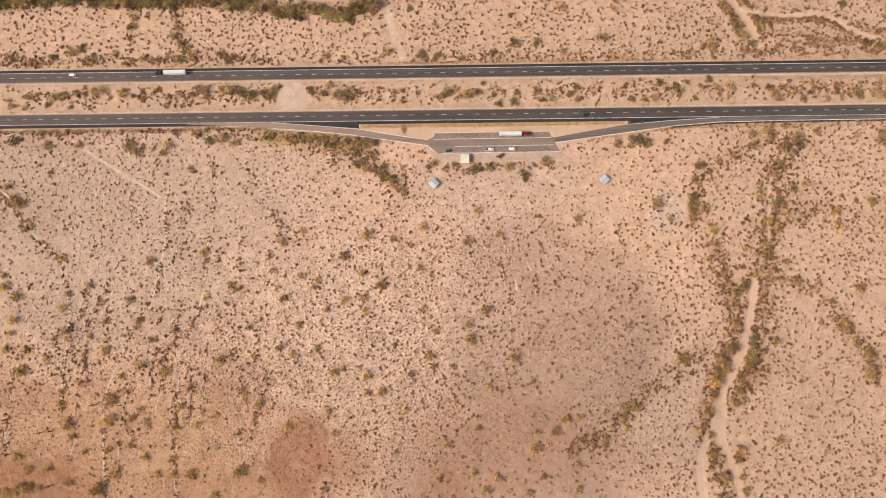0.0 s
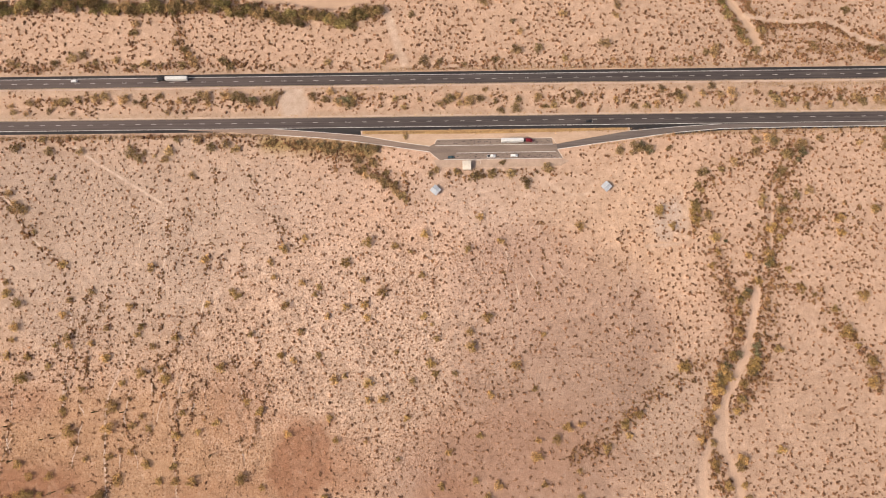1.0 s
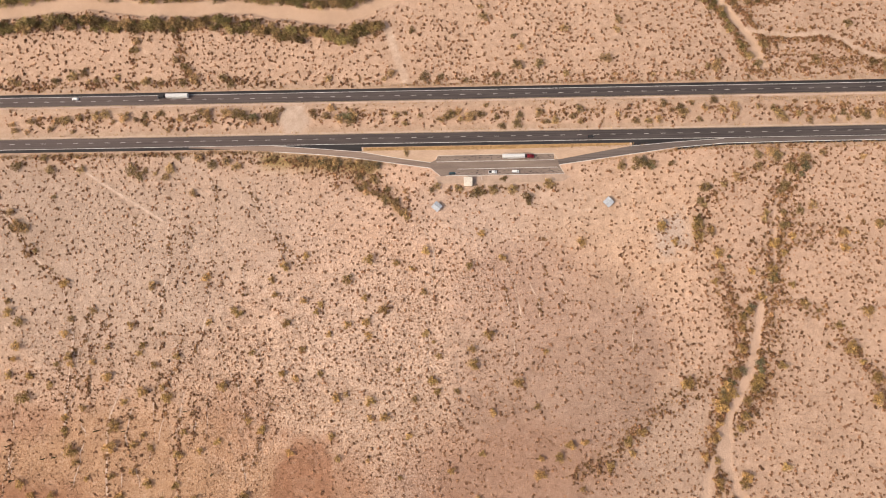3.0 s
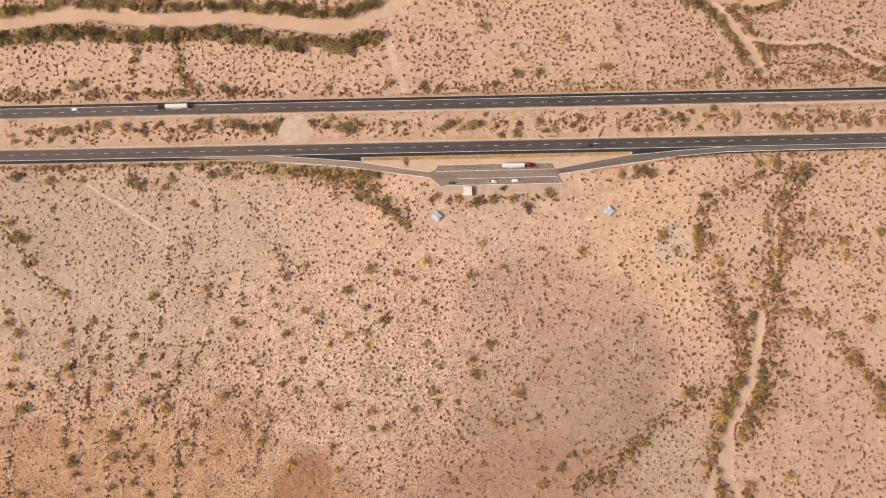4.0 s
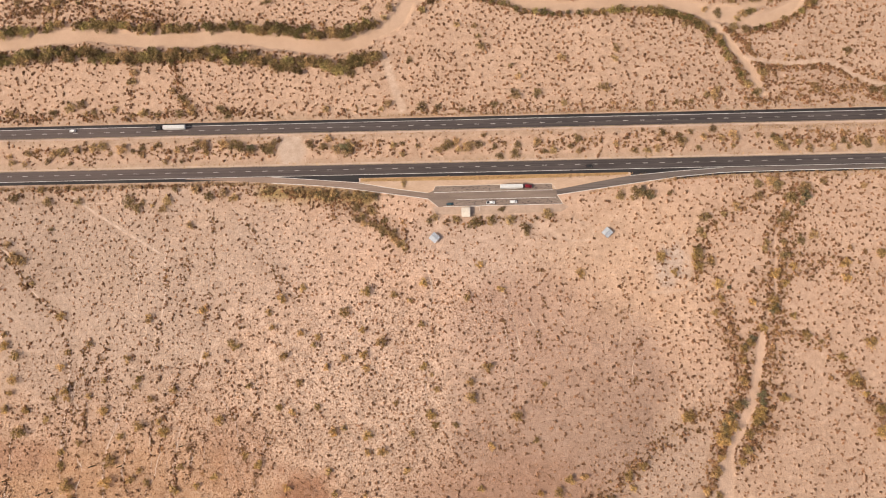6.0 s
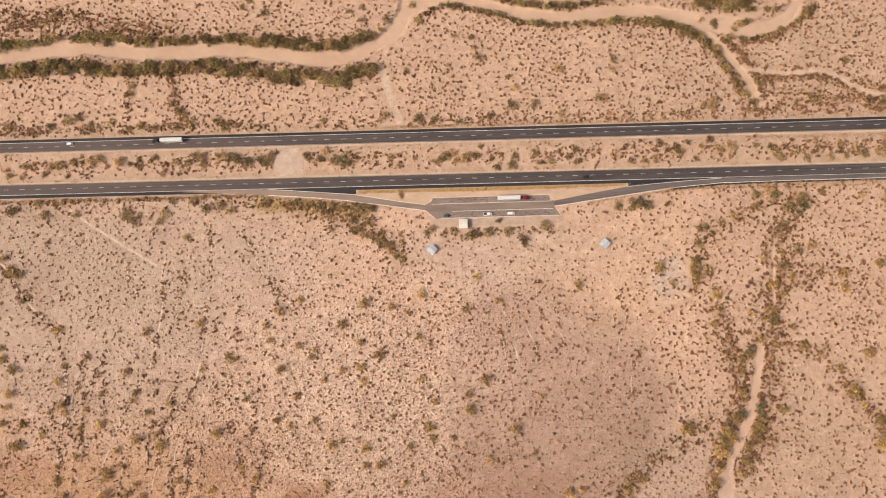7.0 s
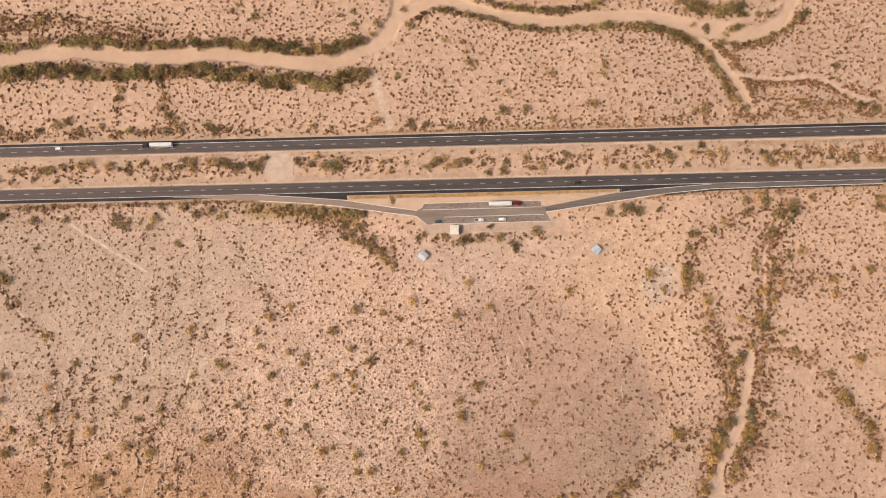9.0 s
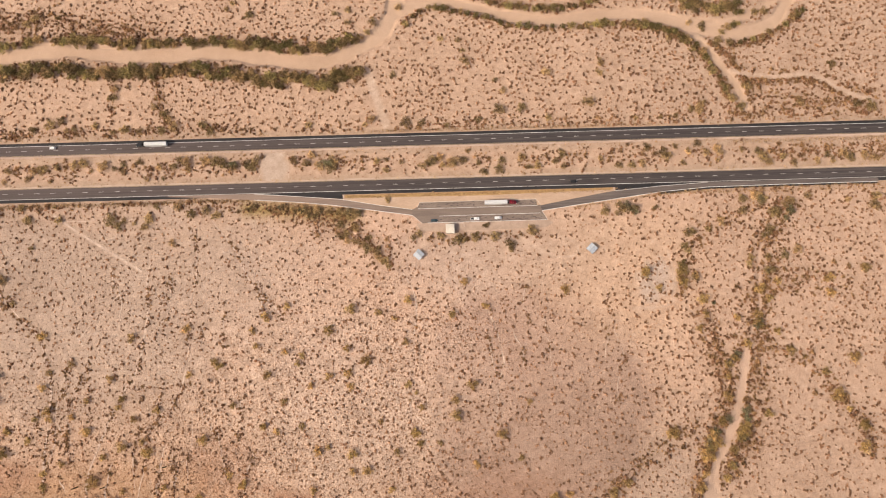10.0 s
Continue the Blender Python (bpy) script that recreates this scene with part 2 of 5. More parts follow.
def band(upper, lower, z0, z1):
    """A slab between two lines with as many points each."""
    bm = bmesh.new()
    rings = [[bm.verts.new((*p, z)) for p, z in ((u, z1), (w, z1), (w, z0), (u, z0))] for u, w in zip(upper, lower)]
    for a, b in zip(rings, rings[1:]):
        for i in range(4):
            bm.faces.new((a[i], a[(i + 1) % 4], b[(i + 1) % 4], b[i]))
    bm.faces.new(rings[0])
    bm.faces.new(rings[-1][::-1])
    bmesh.ops.recalc_face_normals(bm, faces=bm.faces[:])
    return bm


def smooth_line(points, step=3.0):
    """The line through the points, rounded and stepped."""
    p = np.array(points, float)
    for _ in range(2):
        q = np.empty((2 * len(p), 2))
        q[0], q[-1] = p[0], p[-1]
        q[1:-1:2], q[2:-1:2] = p[:-1] * 0.75 + p[1:] * 0.25, p[:-1] * 0.25 + p[1:] * 0.75
        p = q
    s = np.r_[0, np.cumsum(np.hypot(*np.diff(p, axis=0).T))]
    at = np.arange(0, s[-1], step)
    return np.c_[np.interp(at, s, p[:, 0]), np.interp(at, s, p[:, 1])]


# lie of the land: rivers, washes, tracks and bands of plants, in metres
TREES_GREY_FLAT = [
    (-336.1, -78.9, 2.1), (-313.5, -102.7, 4), (-250.7, -105.8, 4), (-212.7, -100.2, 4), (-156.5, -93.8, 4), (-165.7, -103.2, 2.9),
    (-163.6, -113.3, 2.9), (-291.5, -122.4, 2.9), (-353, -114.4, 2.9), (-352.3, -122.8, 4), (-343.7, -129.8, 4), (-307.3, -127.6, 2.9),
    (-311, -138.3, 2.9), (-344.1, -146.7, 4), (-306.3, -154.3, 4), (-305, -159.6, 2.9), (-264.1, -133.2, 2.9), (-279.8, -147.9, 2.9),
    (-255.3, -147.4, 2.9), (-257.7, -152.7, 2.9), (-230.9, -155.3, 4), (-209.7, -132.1, 2.9), (-192.1, -123.7, 2.9), (-188.4, -126.5, 2.9),
    (-155.1, -133.6, 4), (-178.6, -153.7, 2.9), (-157, -168.1, 2.9), (-345.1, -155.5, 2.9), (-333.6, -167.4, 2.9), (-314.8, -159.4, 2.9),
    (-290.1, -158.4, 2.9), (-278.8, -168.7, 4), (-246.6, -161.3, 2.9),
]
TREES_MIDDLE = [
    (-141.8, -86.1, 2.9), (-96.7, -89.5, 4), (-77.6, -92.5, 2.9), (-66, -96.7, 2.1), (-56.3, -84.1, 4), (-112.5, -104, 4),
    (-58.4, -113.4, 2.9), (-86.3, -125.2, 4), (-99.8, -116.9, 2.9), (-98.9, -134, 4), (-112.3, -135.6, 2.9), (-97, -143.3, 2.9),
    (-131.3, -121, 2.9), (-143, -118.5, 2.9), (-133.9, -126.3, 2.9), (-25.2, -95.6, 2.9), (-1.8, -89.5, 2.9), (-15.9, -72, 2.9),
    (55.5, -79.5, 4), (-12.5, -144.1, 4), (-24.9, -154.3, 2.9), (-24.2, -164.3, 4), (-57.2, -142.6, 2.9), (-51.5, -148.4, 2.1),
    (-48.1, -158.4, 2.9), (6.6, -177, 4), (26.8, -156.7, 2.1), (-130.6, -168.7, 2.9), (-76.6, -166.8, 2.9), (-143.3, -152.1, 2.9),
    (-124.7, -141.7, 2.9), (-53.6, -175.3, 2.9),
]
TREES_EAST = [
    (113.3, -69, 4), (121.7, -80.3, 2.9), (152.2, -89.1, 4), (153.3, -99.3, 2.9), (138.5, -75.9, 4), (165.9, -134.9, 4),
    (170.8, -130.5, 4), (165.2, -143, 2.9), (163.3, -156.3, 4), (189.9, -168.7, 4), (253.7, -132.1, 5), (210, -126.1, 4),
    (202.2, -112.7, 2.9), (232, -141.2, 4), (239.3, -157.3, 5), (246.3, -167.2, 2.9), (255, -177.9, 5), (242.1, -86.6, 4),
    (242.2, -76.3, 4), (269.7, -69.2, 4), (206.2, -77.7, 4), (189.6, -100.7, 4), (189, -107.1, 4), (180.6, -120.6, 4),
    (193, -82.2, 4), (147.9, -72.3, 2.9), (124.2, -179.5, 4), (139, -68.4, 4), (148, -109.3, 2.9), (198.8, -89.7, 2.9),
    (219.4, -131.1, 2.1), (174.9, -102.3, 2.9),
]
TREES_SOUTHWEST = [
    (-336.6, -181.6, 5), (-347.9, -166.1, 2.9), (-333.1, -167.2, 2.9), (-318.8, -173.7, 2.9), (-278.5, -168.8, 2.9), (-253.7, -179.4, 5),
    (-236.3, -183, 4), (-240.1, -176.2, 2.9), (-306.9, -195.6, 2.9), (-294.4, -189.8, 2.9), (-272.2, -201.9, 5), (-266.3, -186, 2.9),
    (-224, -206.8, 2.9), (-252.1, -208.9, 2.9), (-257.8, -214.7, 2.9), (-246.6, -216.5, 2.9), (-198.6, -176.4, 4), (-170.1, -205.9, 4),
    (-179.8, -199.9, 2.9), (-200.7, -213.8, 2.9), (-212.4, -219.5, 2.9), (-227.6, -221.7, 4), (-273.9, -216.1, 4), (-301, -218.2, 5),
    (-297.9, -225.7, 2.9), (-288.7, -236.5, 2.9), (-334.1, -239.2, 4), (-271.9, -235.1, 2.9), (-257.6, -232.9, 2.9), (-247, -240.4, 4),
]
TREES_SOUTH_EDGE = [
    (-215.3, -252.3, 5), (-227.1, -252.1, 2.9), (-238, -252, 2.9), (-265.9, -250.7, 4), (-276.2, -261.1, 5), (-281.1, -262.7, 4),
    (-326.6, -259.6, 5), (-339.7, -263.4, 4), (-228.4, -242.3, 2.9), (-182.4, -251.1, 4), (-167.9, -257, 2.9), (-151, -222, 2.9),
    (-198.7, -266.3, 2.9), (-157.3, -168.7, 2.9), (-147.7, -172.3, 2.9), (-306.2, -204.8, 2.9), (-325.9, -247.4, 4), (-312.4, -247.6, 4),
    (-298.3, -256.8, 2.9), (-333.2, -260.3, 4), (-318.2, -259.7, 2.9),
]
TREES_SOUTH = [
    (-119.5, -185.5, 4), (-112.6, -183.4, 2.9), (-96.2, -188.3, 4), (-85.8, -199.5, 4), (-96.1, -200.2, 2.9), (-122.6, -211.5, 2.9),
    (-69.6, -212.3, 2.9), (-118.2, -226.5, 2.9), (-125.3, -263.2, 2.9), (-75.6, -239.5, 2.1), (-65.1, -187.6, 2.9), (-52, -175.3, 4),
    (-49.5, -182.5, 2.9), (-35.7, -182.4, 2.9), (-11.3, -197.1, 2.9), (19.3, -193.7, 2.9), (40.7, -219.7, 4), (51, -218.2, 2.9),
    (33.5, -227.9, 4), (20.7, -228.5, 2.9), (19.4, -239.2, 4), (-19.3, -224.6, 2.9), (-46.2, -257.9, 2.9), (-22.5, -254.1, 2.9),
    (-7.4, -257.6, 4), (-15.2, -265.6, 4), (23.9, -257.3, 2.9), (47.9, -248.6, 2.9), (48, -265.7, 2.9), (-40.8, -235.1, 2.9),
    (14.2, -268.4, 2.9), (-97.7, -227.7, 2.1),
]
TREES_SOUTHEAST = [
    (145, -195.9, 5), (151.3, -181.6, 4), (158, -173.1, 4), (173.4, -176.7, 4), (169.3, -183.5, 4), (164.3, -192, 4),
    (161.7, -202.9, 4), (157.7, -210.4, 2.9), (143.2, -207.7, 2.9), (139.1, -216.9, 4), (132.2, -229.2, 2.9), (140.6, -231.8, 2.9),
    (140.5, -245, 4), (157.3, -246.9, 4), (148.7, -259.8, 4), (160.6, -268.9, 4), (255.1, -177.9, 5), (253.5, -192.4, 5),
    (186.3, -236.6, 4), (90.5, -212, 4), (82.9, -226, 2.9), (80.8, -217.7, 4), (67.1, -234.1, 4), (122.7, -181.2, 4),
    (148, -190, 5), (153.5, -186.7, 5), (171.3, -181, 5), (141.8, -249.9, 2.9), (159.7, -260, 2.9), (159.4, -242, 4),
]
TREES_GREY_GREEN = [
    (220.0, -26.8, 4.4), (217.0, -32.2, 2.6), (159.5, -91.8, 2.0), (200.6, -70.7, 1.8), (188.6, -108.7, 3.6), (191.4, -104.9, 2.6),
    (172.0, -128.7, 3.6), (166.5, -133.2, 2.9), (175.4, -171.5, 3.4), (171.4, -184.5, 4.0), (153.4, -179.7, 4.0), (148.3, -185.1, 3.2),
    (162.6, -172.0, 3.2), (199.9, -17.9, 3.2), (103.5, -19.6, 3.4), (108.5, -24.0, 3.9), (-131.2, -17.8, 3.2), (-118.4, -18.1, 2.8),
    (-146.5, -14.9, 3.2), (-97.9, -19.1, 3.2), (-90.1, -20.5, 3.2), (-112.8, 17.5, 3.8), (-118.6, 16.8, 3.0), (-182.0, 18.5, 3.4),
    (174.6, -166.0, 3.4), (149.0, -190.4, 2.9), (163.1, -202.2, 2.6),
]
SHRUBS_MEDIAN_WEST = [
    (-346.4, 17.5, 4.2), (-327.7, 17.3, 4.2), (-321.2, 18.2, 4.2), (-311.1, 20.1, 3), (-299, 20.9, 4.2), (-291.6, 21.8, 4.2),
    (-277.4, 19.6, 5.2), (-262.5, 20.4, 3), (-262.2, 14.5, 3), (-251.3, 22.3, 3), (-236.2, 18.1, 3), (-224.9, 18, 4.2),
    (-216.6, 20.8, 4.2), (-214.5, 15.9, 3), (-202.6, 21.7, 4.2), (-189.3, 18.5, 5.2), (-181.8, 16.5, 4.2), (-172.5, 18.3, 4.2),
    (-165, 21.2, 4.2), (-245.1, 9.4, 2.2), (-360.3, 15.8, 3), (-358, 10.8, 3), (-348.6, 9.7, 3), (-331.9, 11.5, 3),
    (-315, 9.3, 2.2), (-285.6, 16.8, 2.2), (-268.9, 17.6, 2.2), (-221.4, 22.9, 3), (-168.7, 16.3, 4.2), (-195, 20.6, 4.2),
    (-232.9, 9.3, 2.2),
]
SHRUBS_MEDIAN_EAST = [
    (-138, 19.9, 4.2), (-128.6, 17.8, 4.2), (-119.2, 15.7, 4.2), (-110.7, 14.6, 5.2), (-108.9, 19.5, 4.2), (-124.9, 23.6, 3),
    (-36.6, 17.6, 4.2), (-29.1, 13.6, 3), (-21.6, 15.5, 5.2), (-14, 17.3, 4.2), (-2.8, 15.2, 3), (-77, 18.1, 3),
    (-70.4, 11.2, 3), (-59.1, 16.9, 3), (-10.1, 24.2, 2.2), (0.8, 8.3, 3), (14.2, 16, 3), (12.1, 9.1, 4.2),
    (28.4, 17.8, 4.2), (33.8, 10.8, 3), (40.4, 11.7, 3), (58.6, 20.4, 4.2), (53.6, 14.5, 3), (59.1, 10.5, 3),
    (-44.1, 13.8, 3), (-39.4, 15.7, 3), (-30.9, 19.5, 3), (-70.4, 19.4, 2.2),
]
SHRUBS_MEDIAN_FAR = [
    (116.2, 10.9, 4.2), (134.4, 15.6, 4.2), (141.5, 23.4, 3), (132.7, 18.5, 4.2), (150.7, 19.3, 3), (146.3, 10.5, 3),
    (172.3, 19, 4.2), (120.8, 23.6, 3), (99.3, 10.1, 3), (108.7, 10, 3), (163.8, 18.2, 3), (157.7, 25.1, 3),
    (171.8, 12.1, 2.2), (204.9, 13.7, 5.2), (208.3, 9.7, 4.2), (219.9, 13.5, 3), (227, 8.5, 3), (244, 9.3, 3),
    (255.4, 10.1, 3), (263.4, 14.9, 4.2), (268.7, 10.9, 4.2), (278.3, 12.8, 4.2), (285.6, 10.7, 4.2), (252, 14.1, 3),
    (201.4, 17.7, 3), (86.4, 15.2, 3), (190.3, 19.8, 2.2),
]
SHRUBS_REST_AREA = [
    (-144.8, -16.1, 4), (-137.4, -17.2, 4), (-130, -18.2, 5), (-120.7, -17.4, 4), (-111.4, -18.5, 4), (-104, -20.5, 4),
    (-96.5, -21.5, 4), (-92.8, -20.6, 4), (-124.4, -20.2, 4), (-103.9, -29.1, 4), (-99.3, -34.9, 4), (-92.8, -31.2, 4),
    (-89.1, -42.6, 4), (-84.5, -46.5, 4), (-92.8, -40.7, 2.9), (-98.3, -40.6, 2.9), (-78.1, -48.5, 4), (-71.6, -56.1, 4),
    (-68.9, -59.9, 2.9), (-76.2, -54.2, 2.9), (-103.9, -36.8, 4), (-83.6, -38.9, 2.9), (-47.5, -36.5, 4), (-51.3, -39.3, 2.9),
    (-19, -41.7, 5), (-6.9, -39.9, 5), (6.9, -40.1, 4), (17.8, -45.9, 4), (18.6, -49.7, 2.9), (33.9, -36.6, 4),
    (-31.8, -38.6, 4), (-69.6, -11.3, 2.9), (1.2, -31.8, 2.9),
]
SHRUBS_ROADSIDE_WEST = [
    (-353.9, -16.3, 5), (-329.6, -19.5, 4), (-335, -9.8, 2.9), (-306.5, -19.8, 4), (-269.5, -20.3, 5), (-263.7, -26.1, 4),
    (-260.2, -21.4, 2.9), (-241.8, -20.6, 4), (-236.6, -12, 2.9), (-221.8, -12.2, 4), (-211.4, -18.1, 4), (-201.3, -15.4, 4),
    (-193.7, -19.3, 4), (-167.9, -14.8, 4), (-252.7, -23.4, 2.1), (-245.2, -26.3, 2.9), (-356.6, -50.5, 4), (-350.3, -60, 4),
    (-344.6, -62.9, 4), (-354.7, -61.8, 2.9), (-325.4, -39.6, 2.9), (-224.4, -39, 2.9), (-310.9, -10.1, 2.1),
]
SHRUBS_ROADSIDE_EAST = [
    (87.2, -23.7, 4), (100.3, -22, 5), (107.6, -23, 4), (95.4, -25.8, 2.9), (123.5, -22.3, 2.9), (187.2, -17.3, 4),
    (200.2, -18.4, 5), (196.7, -15.5, 4), (218.6, -20.6, 5), (208.6, -28.2, 5), (220, -26.4, 4), (210.6, -27.2, 4),
    (203.8, -40.5, 4), (199.8, -44.3, 2.9), (170.1, -33.4, 4), (160.4, -39, 2.9), (146.4, -40.8, 4), (141.9, -51.1, 4),
    (144.5, -54, 2.9), (139.2, -64.3, 5), (147.7, -73.7, 4), (186.5, -26, 4), (189.1, -60.2, 4), (186.9, -64.9, 2.9),
    (213.2, -58.7, 4), (222.8, -55, 4), (201.2, -69.8, 4), (234, -16, 2.9), (262.5, -20.2, 2.9), (281.7, -24.3, 5),
    (283.4, -17.6, 4), (268.3, -69.7, 4), (112.2, -69.5, 4), (201.1, -60.4, 2.9),
]
SHRUBS_NORTH = [
    (-317.4, 52.4, 5), (-310, 55.2, 4), (-330.5, 48.8, 4), (-305.7, 47.2, 2.9), (-300.1, 49, 2.9), (-362.9, 49.7, 4),
    (-357.9, 47.6, 2.9), (-227, 48, 5), (-234.1, 58.1, 4), (-230.2, 55, 2.9), (-271.5, 79.2, 4), (-273, 72.2, 4),
    (-271.4, 45.2, 2.9), (-263, 47, 4), (-251.6, 45.7, 2.9), (-205.3, 49.3, 4), (-240.5, 71.3, 2.1), (-173.3, 135.1, 4),
    (-341, 132.7, 4), (-334.4, 136.7, 4), (-317.8, 137.3, 2.9), (-190, 140.8, 2.9), (-185.2, 144.9, 2.9), (-285, 50.6, 2.9),
    (-365, 138.7, 2.9), (-242, 64.3, 2.9), (-235.5, 46.2, 4), (-199.5, 44.2, 4),
]
SHRUBS_NORTH_MIDDLE = [
    (13.6, 55.2, 5), (29.7, 55.7, 4), (49.9, 83.2, 4), (-10.6, 94.1, 4), (-14.9, 110.6, 2.9), (-28.3, 112.1, 2.9),
    (11.7, 78.2, 2.9), (-55.4, 47.2, 4), (-43.1, 46.8, 2.9), (-80.8, 49.9, 4), (-127, 47.2, 2.9), (-64.3, 84.5, 2.9),
    (-108.2, 74.6, 4), (-110.1, 80.7, 4), (-1.7, 47.7, 2.9), (17.1, 70, 2.9), (50, 48.2, 2.9), (-12.3, 102.3, 2.1),
    (-97.6, 137, 2.9), (-107.3, 134.2, 2.9), (-97.6, 126.6, 2.9), (-79.2, 127.1, 4), (-83.1, 118.9, 2.9), (-59.7, 139.1, 2.9),
    (-85.5, 46, 2.9), (-25.3, 44.4, 2.9),
]
SHRUBS_NORTH_EAST = [
    (79.6, 59.4, 5), (91, 90.3, 4), (89.5, 82.2, 2.9), (262.6, 83.3, 4), (173.6, 80.8, 4), (179.7, 105, 4),
    (182.5, 65.5, 4), (186.6, 59.4, 4), (192.4, 52.3, 4), (163.7, 55.1, 4), (155.8, 51.4, 2.9), (178.5, 102, 2.9),
    (188.4, 116.1, 4), (184.2, 112.1, 2.9), (210.5, 126.8, 4), (217.3, 127.6, 4), (201, 127.1, 2.9), (160.1, 120, 2.9),
    (169.3, 116.6, 4), (178.1, 128.8, 5), (162.9, 130.3, 5), (184, 129.7, 4), (143.8, 108.1, 4), (126.6, 121, 4),
    (278.2, 51.9, 4), (288.3, 50.6, 5), (236.6, 55, 4), (198.7, 68, 4), (133, 46.1, 2.9), (114.2, 45.6, 2.9),
    (144.2, 46.8, 2.9), (161.4, 50.2, 4),
]
RIVER_WEST = [(-423.8, 98.7), (-372.5, 105), (-351.1, 108.1), (-329.7, 111.2), (-308.1, 111), (-286.3, 108.1), (-260.2, 105), (-234.4, 105.6), (-208.6, 107.2), (-187, 106.1), (-165.4, 101.4), (-148.2, 98.6), (-126.8, 96.6), (-111.8, 96.6), (-92.5, 105.2), (-75.2, 113.9), (-65.6, 127.5), (-61, 150.8)]
RIVER_EAST = [(-70.8, 125.3), (-53.3, 140.2), (-31.5, 145.2), (-5.7, 138.8), (15.6, 130.7), (37, 126.8), (58.4, 124.8), (80, 126.5), (101.7, 129.5), (123.1, 128.4), (144.2, 124.1), (169, 113.6), (198.5, 109.6), (222.8, 118.1), (235.1, 132.5), (247.5, 165.2)]
WASH_NORTHEAST = [(160.5, 113.9), (171.8, 98.4), (183, 82.7), (192.1, 67.6), (196.7, 51.1)]
TRACK_NORTHEAST = [(187.7, 81.1), (195.1, 78.7), (205.4, 76.6), (219.9, 74.8), (232.6, 75.8), (245.3, 76.4), (255.3, 72.5), (264.9, 65.5), (292, 52.8)]
TRACK_NORTH = [(-83.2, 86.7), (-79, 73.1), (-74.9, 59.5), (-69.6, 45.2)]
RIVER_LOOP = [(150.7, 124.8), (182.2, 117.9), (204.2, 124.2), (226.8, 135.1), (237.2, 151.3)]
WASH_SOUTHEAST = [(180.1, -125.8), (177.0, -137.3), (175.0, -148.8), (171.9, -160.1), (168.2, -172.5), (161.5, -184.2), (154.0, -196.5), (148.5, -207.5), (146.5, -218.0), (146.9, -230.0), (149.6, -239.2), (154.8, -256.1), (158.0, -273.5), (160.5, -295.0)]
WASH_HEAD = [(210.4, -29.9), (202.1, -42.1), (194.8, -57.4), (195.1, -70.6), (192.8, -80.6), (193.1, -94.6), (185.5, -110.2), (180.1, -127.0)]
WASH_HEAD_B = [(141.9, -93.4), (149.3, -107.4), (155.1, -121.3), (160.2, -129.2)]
WASH_BRANCH = [(146.1, -218.4), (139.3, -231.5), (132.6, -242.7), (131.0, -253.9), (131.1, -263.1), (132.7, -280.1)]
TRACK_PAD = [(129.9, -53.8), (133.2, -66.4), (133.4, -81), (131.3, -93.4), (102.8, -94.6)]
FOOTPATH_WEST = [(-43.8, -38), (-44.3, -45.2), (-46.4, -50.2)]
FOOTPATH_EAST = [(21.4, -37.5), (31.4, -46.1), (47.5, -55.6), (61.8, -57.1), (67, -51.7), (64.4, -45.7), (52.3, -40)]
TRACK_WEST = [(-311.3, -16.2), (-291.8, -29.7), (-274.8, -40.5), (-259.9, -49.5), (-244.3, -59.4)]
GULLY_A = [(-370.6, -45.2), (-355.4, -55.8), (-343.5, -76.8), (-330.3, -90.5), (-317.6, -99.7), (-310.4, -116), (-305, -136.1), (-306.1, -159.8), (-306.8, -183.1), (-306.7, -206.1)]
GULLY_B = [(-239.4, -51.1), (-241.9, -67.8), (-239.7, -88.5), (-242.7, -108.8), (-245.7, -128.9), (-258.6, -148.6), (-268.9, -175.9), (-277.3, -198.9), (-276.5, -229.2), (-272.7, -266.4)]
GULLY_C = [(-213.9, -23.8), (-206.2, -43.1), (-206.4, -59.9), (-209.6, -80.6), (-210.5, -101.1), (-211.8, -129.4), (-216.9, -149.2), (-234, -164.7), (-239, -184.1)]
GULLY_D = [(-197.5, -21.1), (-186.7, -34.8), (-177.3, -47.7), (-172.9, -60.3), (-163.1, -75), (-152.8, -83.4), (-144.5, -93.8)]
GULLY_E = [(-0.7, -91.6), (5.1, -104), (7.9, -116.2), (10.4, -128.4), (5.9, -144.3), (4.8, -156.2), (3.1, -171.9)]
GULLY_F = [(-61.3, -61.8), (-53.2, -74.4), (-49.4, -91), (-52.8, -107.3), (-51.7, -123.5), (-56, -151.4), (-54.2, -171.1)]
GULLY_G = [(-225.4, -180.4), (-228.1, -207.3), (-228.8, -233.7), (-225.3, -267.8)]
GULLY_NORTH = [(-242.8, 92.2), (-240.8, 77.6), (-239.4, 64.1), (-235.6, 56), (-229.8, 48.3)]
BAND_NORTH_A = [(-267.5, 80.6), (-274.8, 74.1), (-274.3, 65.1), (-270.4, 56.1)]
BAND_NORTH_B = [(-242.3, 91.3), (-240.2, 73.1), (-236.6, 59.6), (-229.9, 50.5)]
BAND_NORTHWEST = [(-375.2, 134.3), (-348.7, 131.2), (-327.6, 140), (-305.2, 132.3), (-274.3, 124.4), (-243.8, 122.5)]
BAND_NORTHEAST = [(188, 47.8), (212.9, 47.1), (234.7, 55.3), (255, 50.3), (276.9, 58.6), (293.3, 62.5)]
BAND_RAMP = [(-224.8, -9.5), (-199.8, -13.3), (-170.8, -15), (-141.8, -17), (-116.9, -19.5), (-96.2, -22.3)]
BELT_ISLAND_A = [(151.8, 136.9), (162.2, 132.9), (174.8, 130.6), (187.6, 129.3), (197.4, 132.7)]
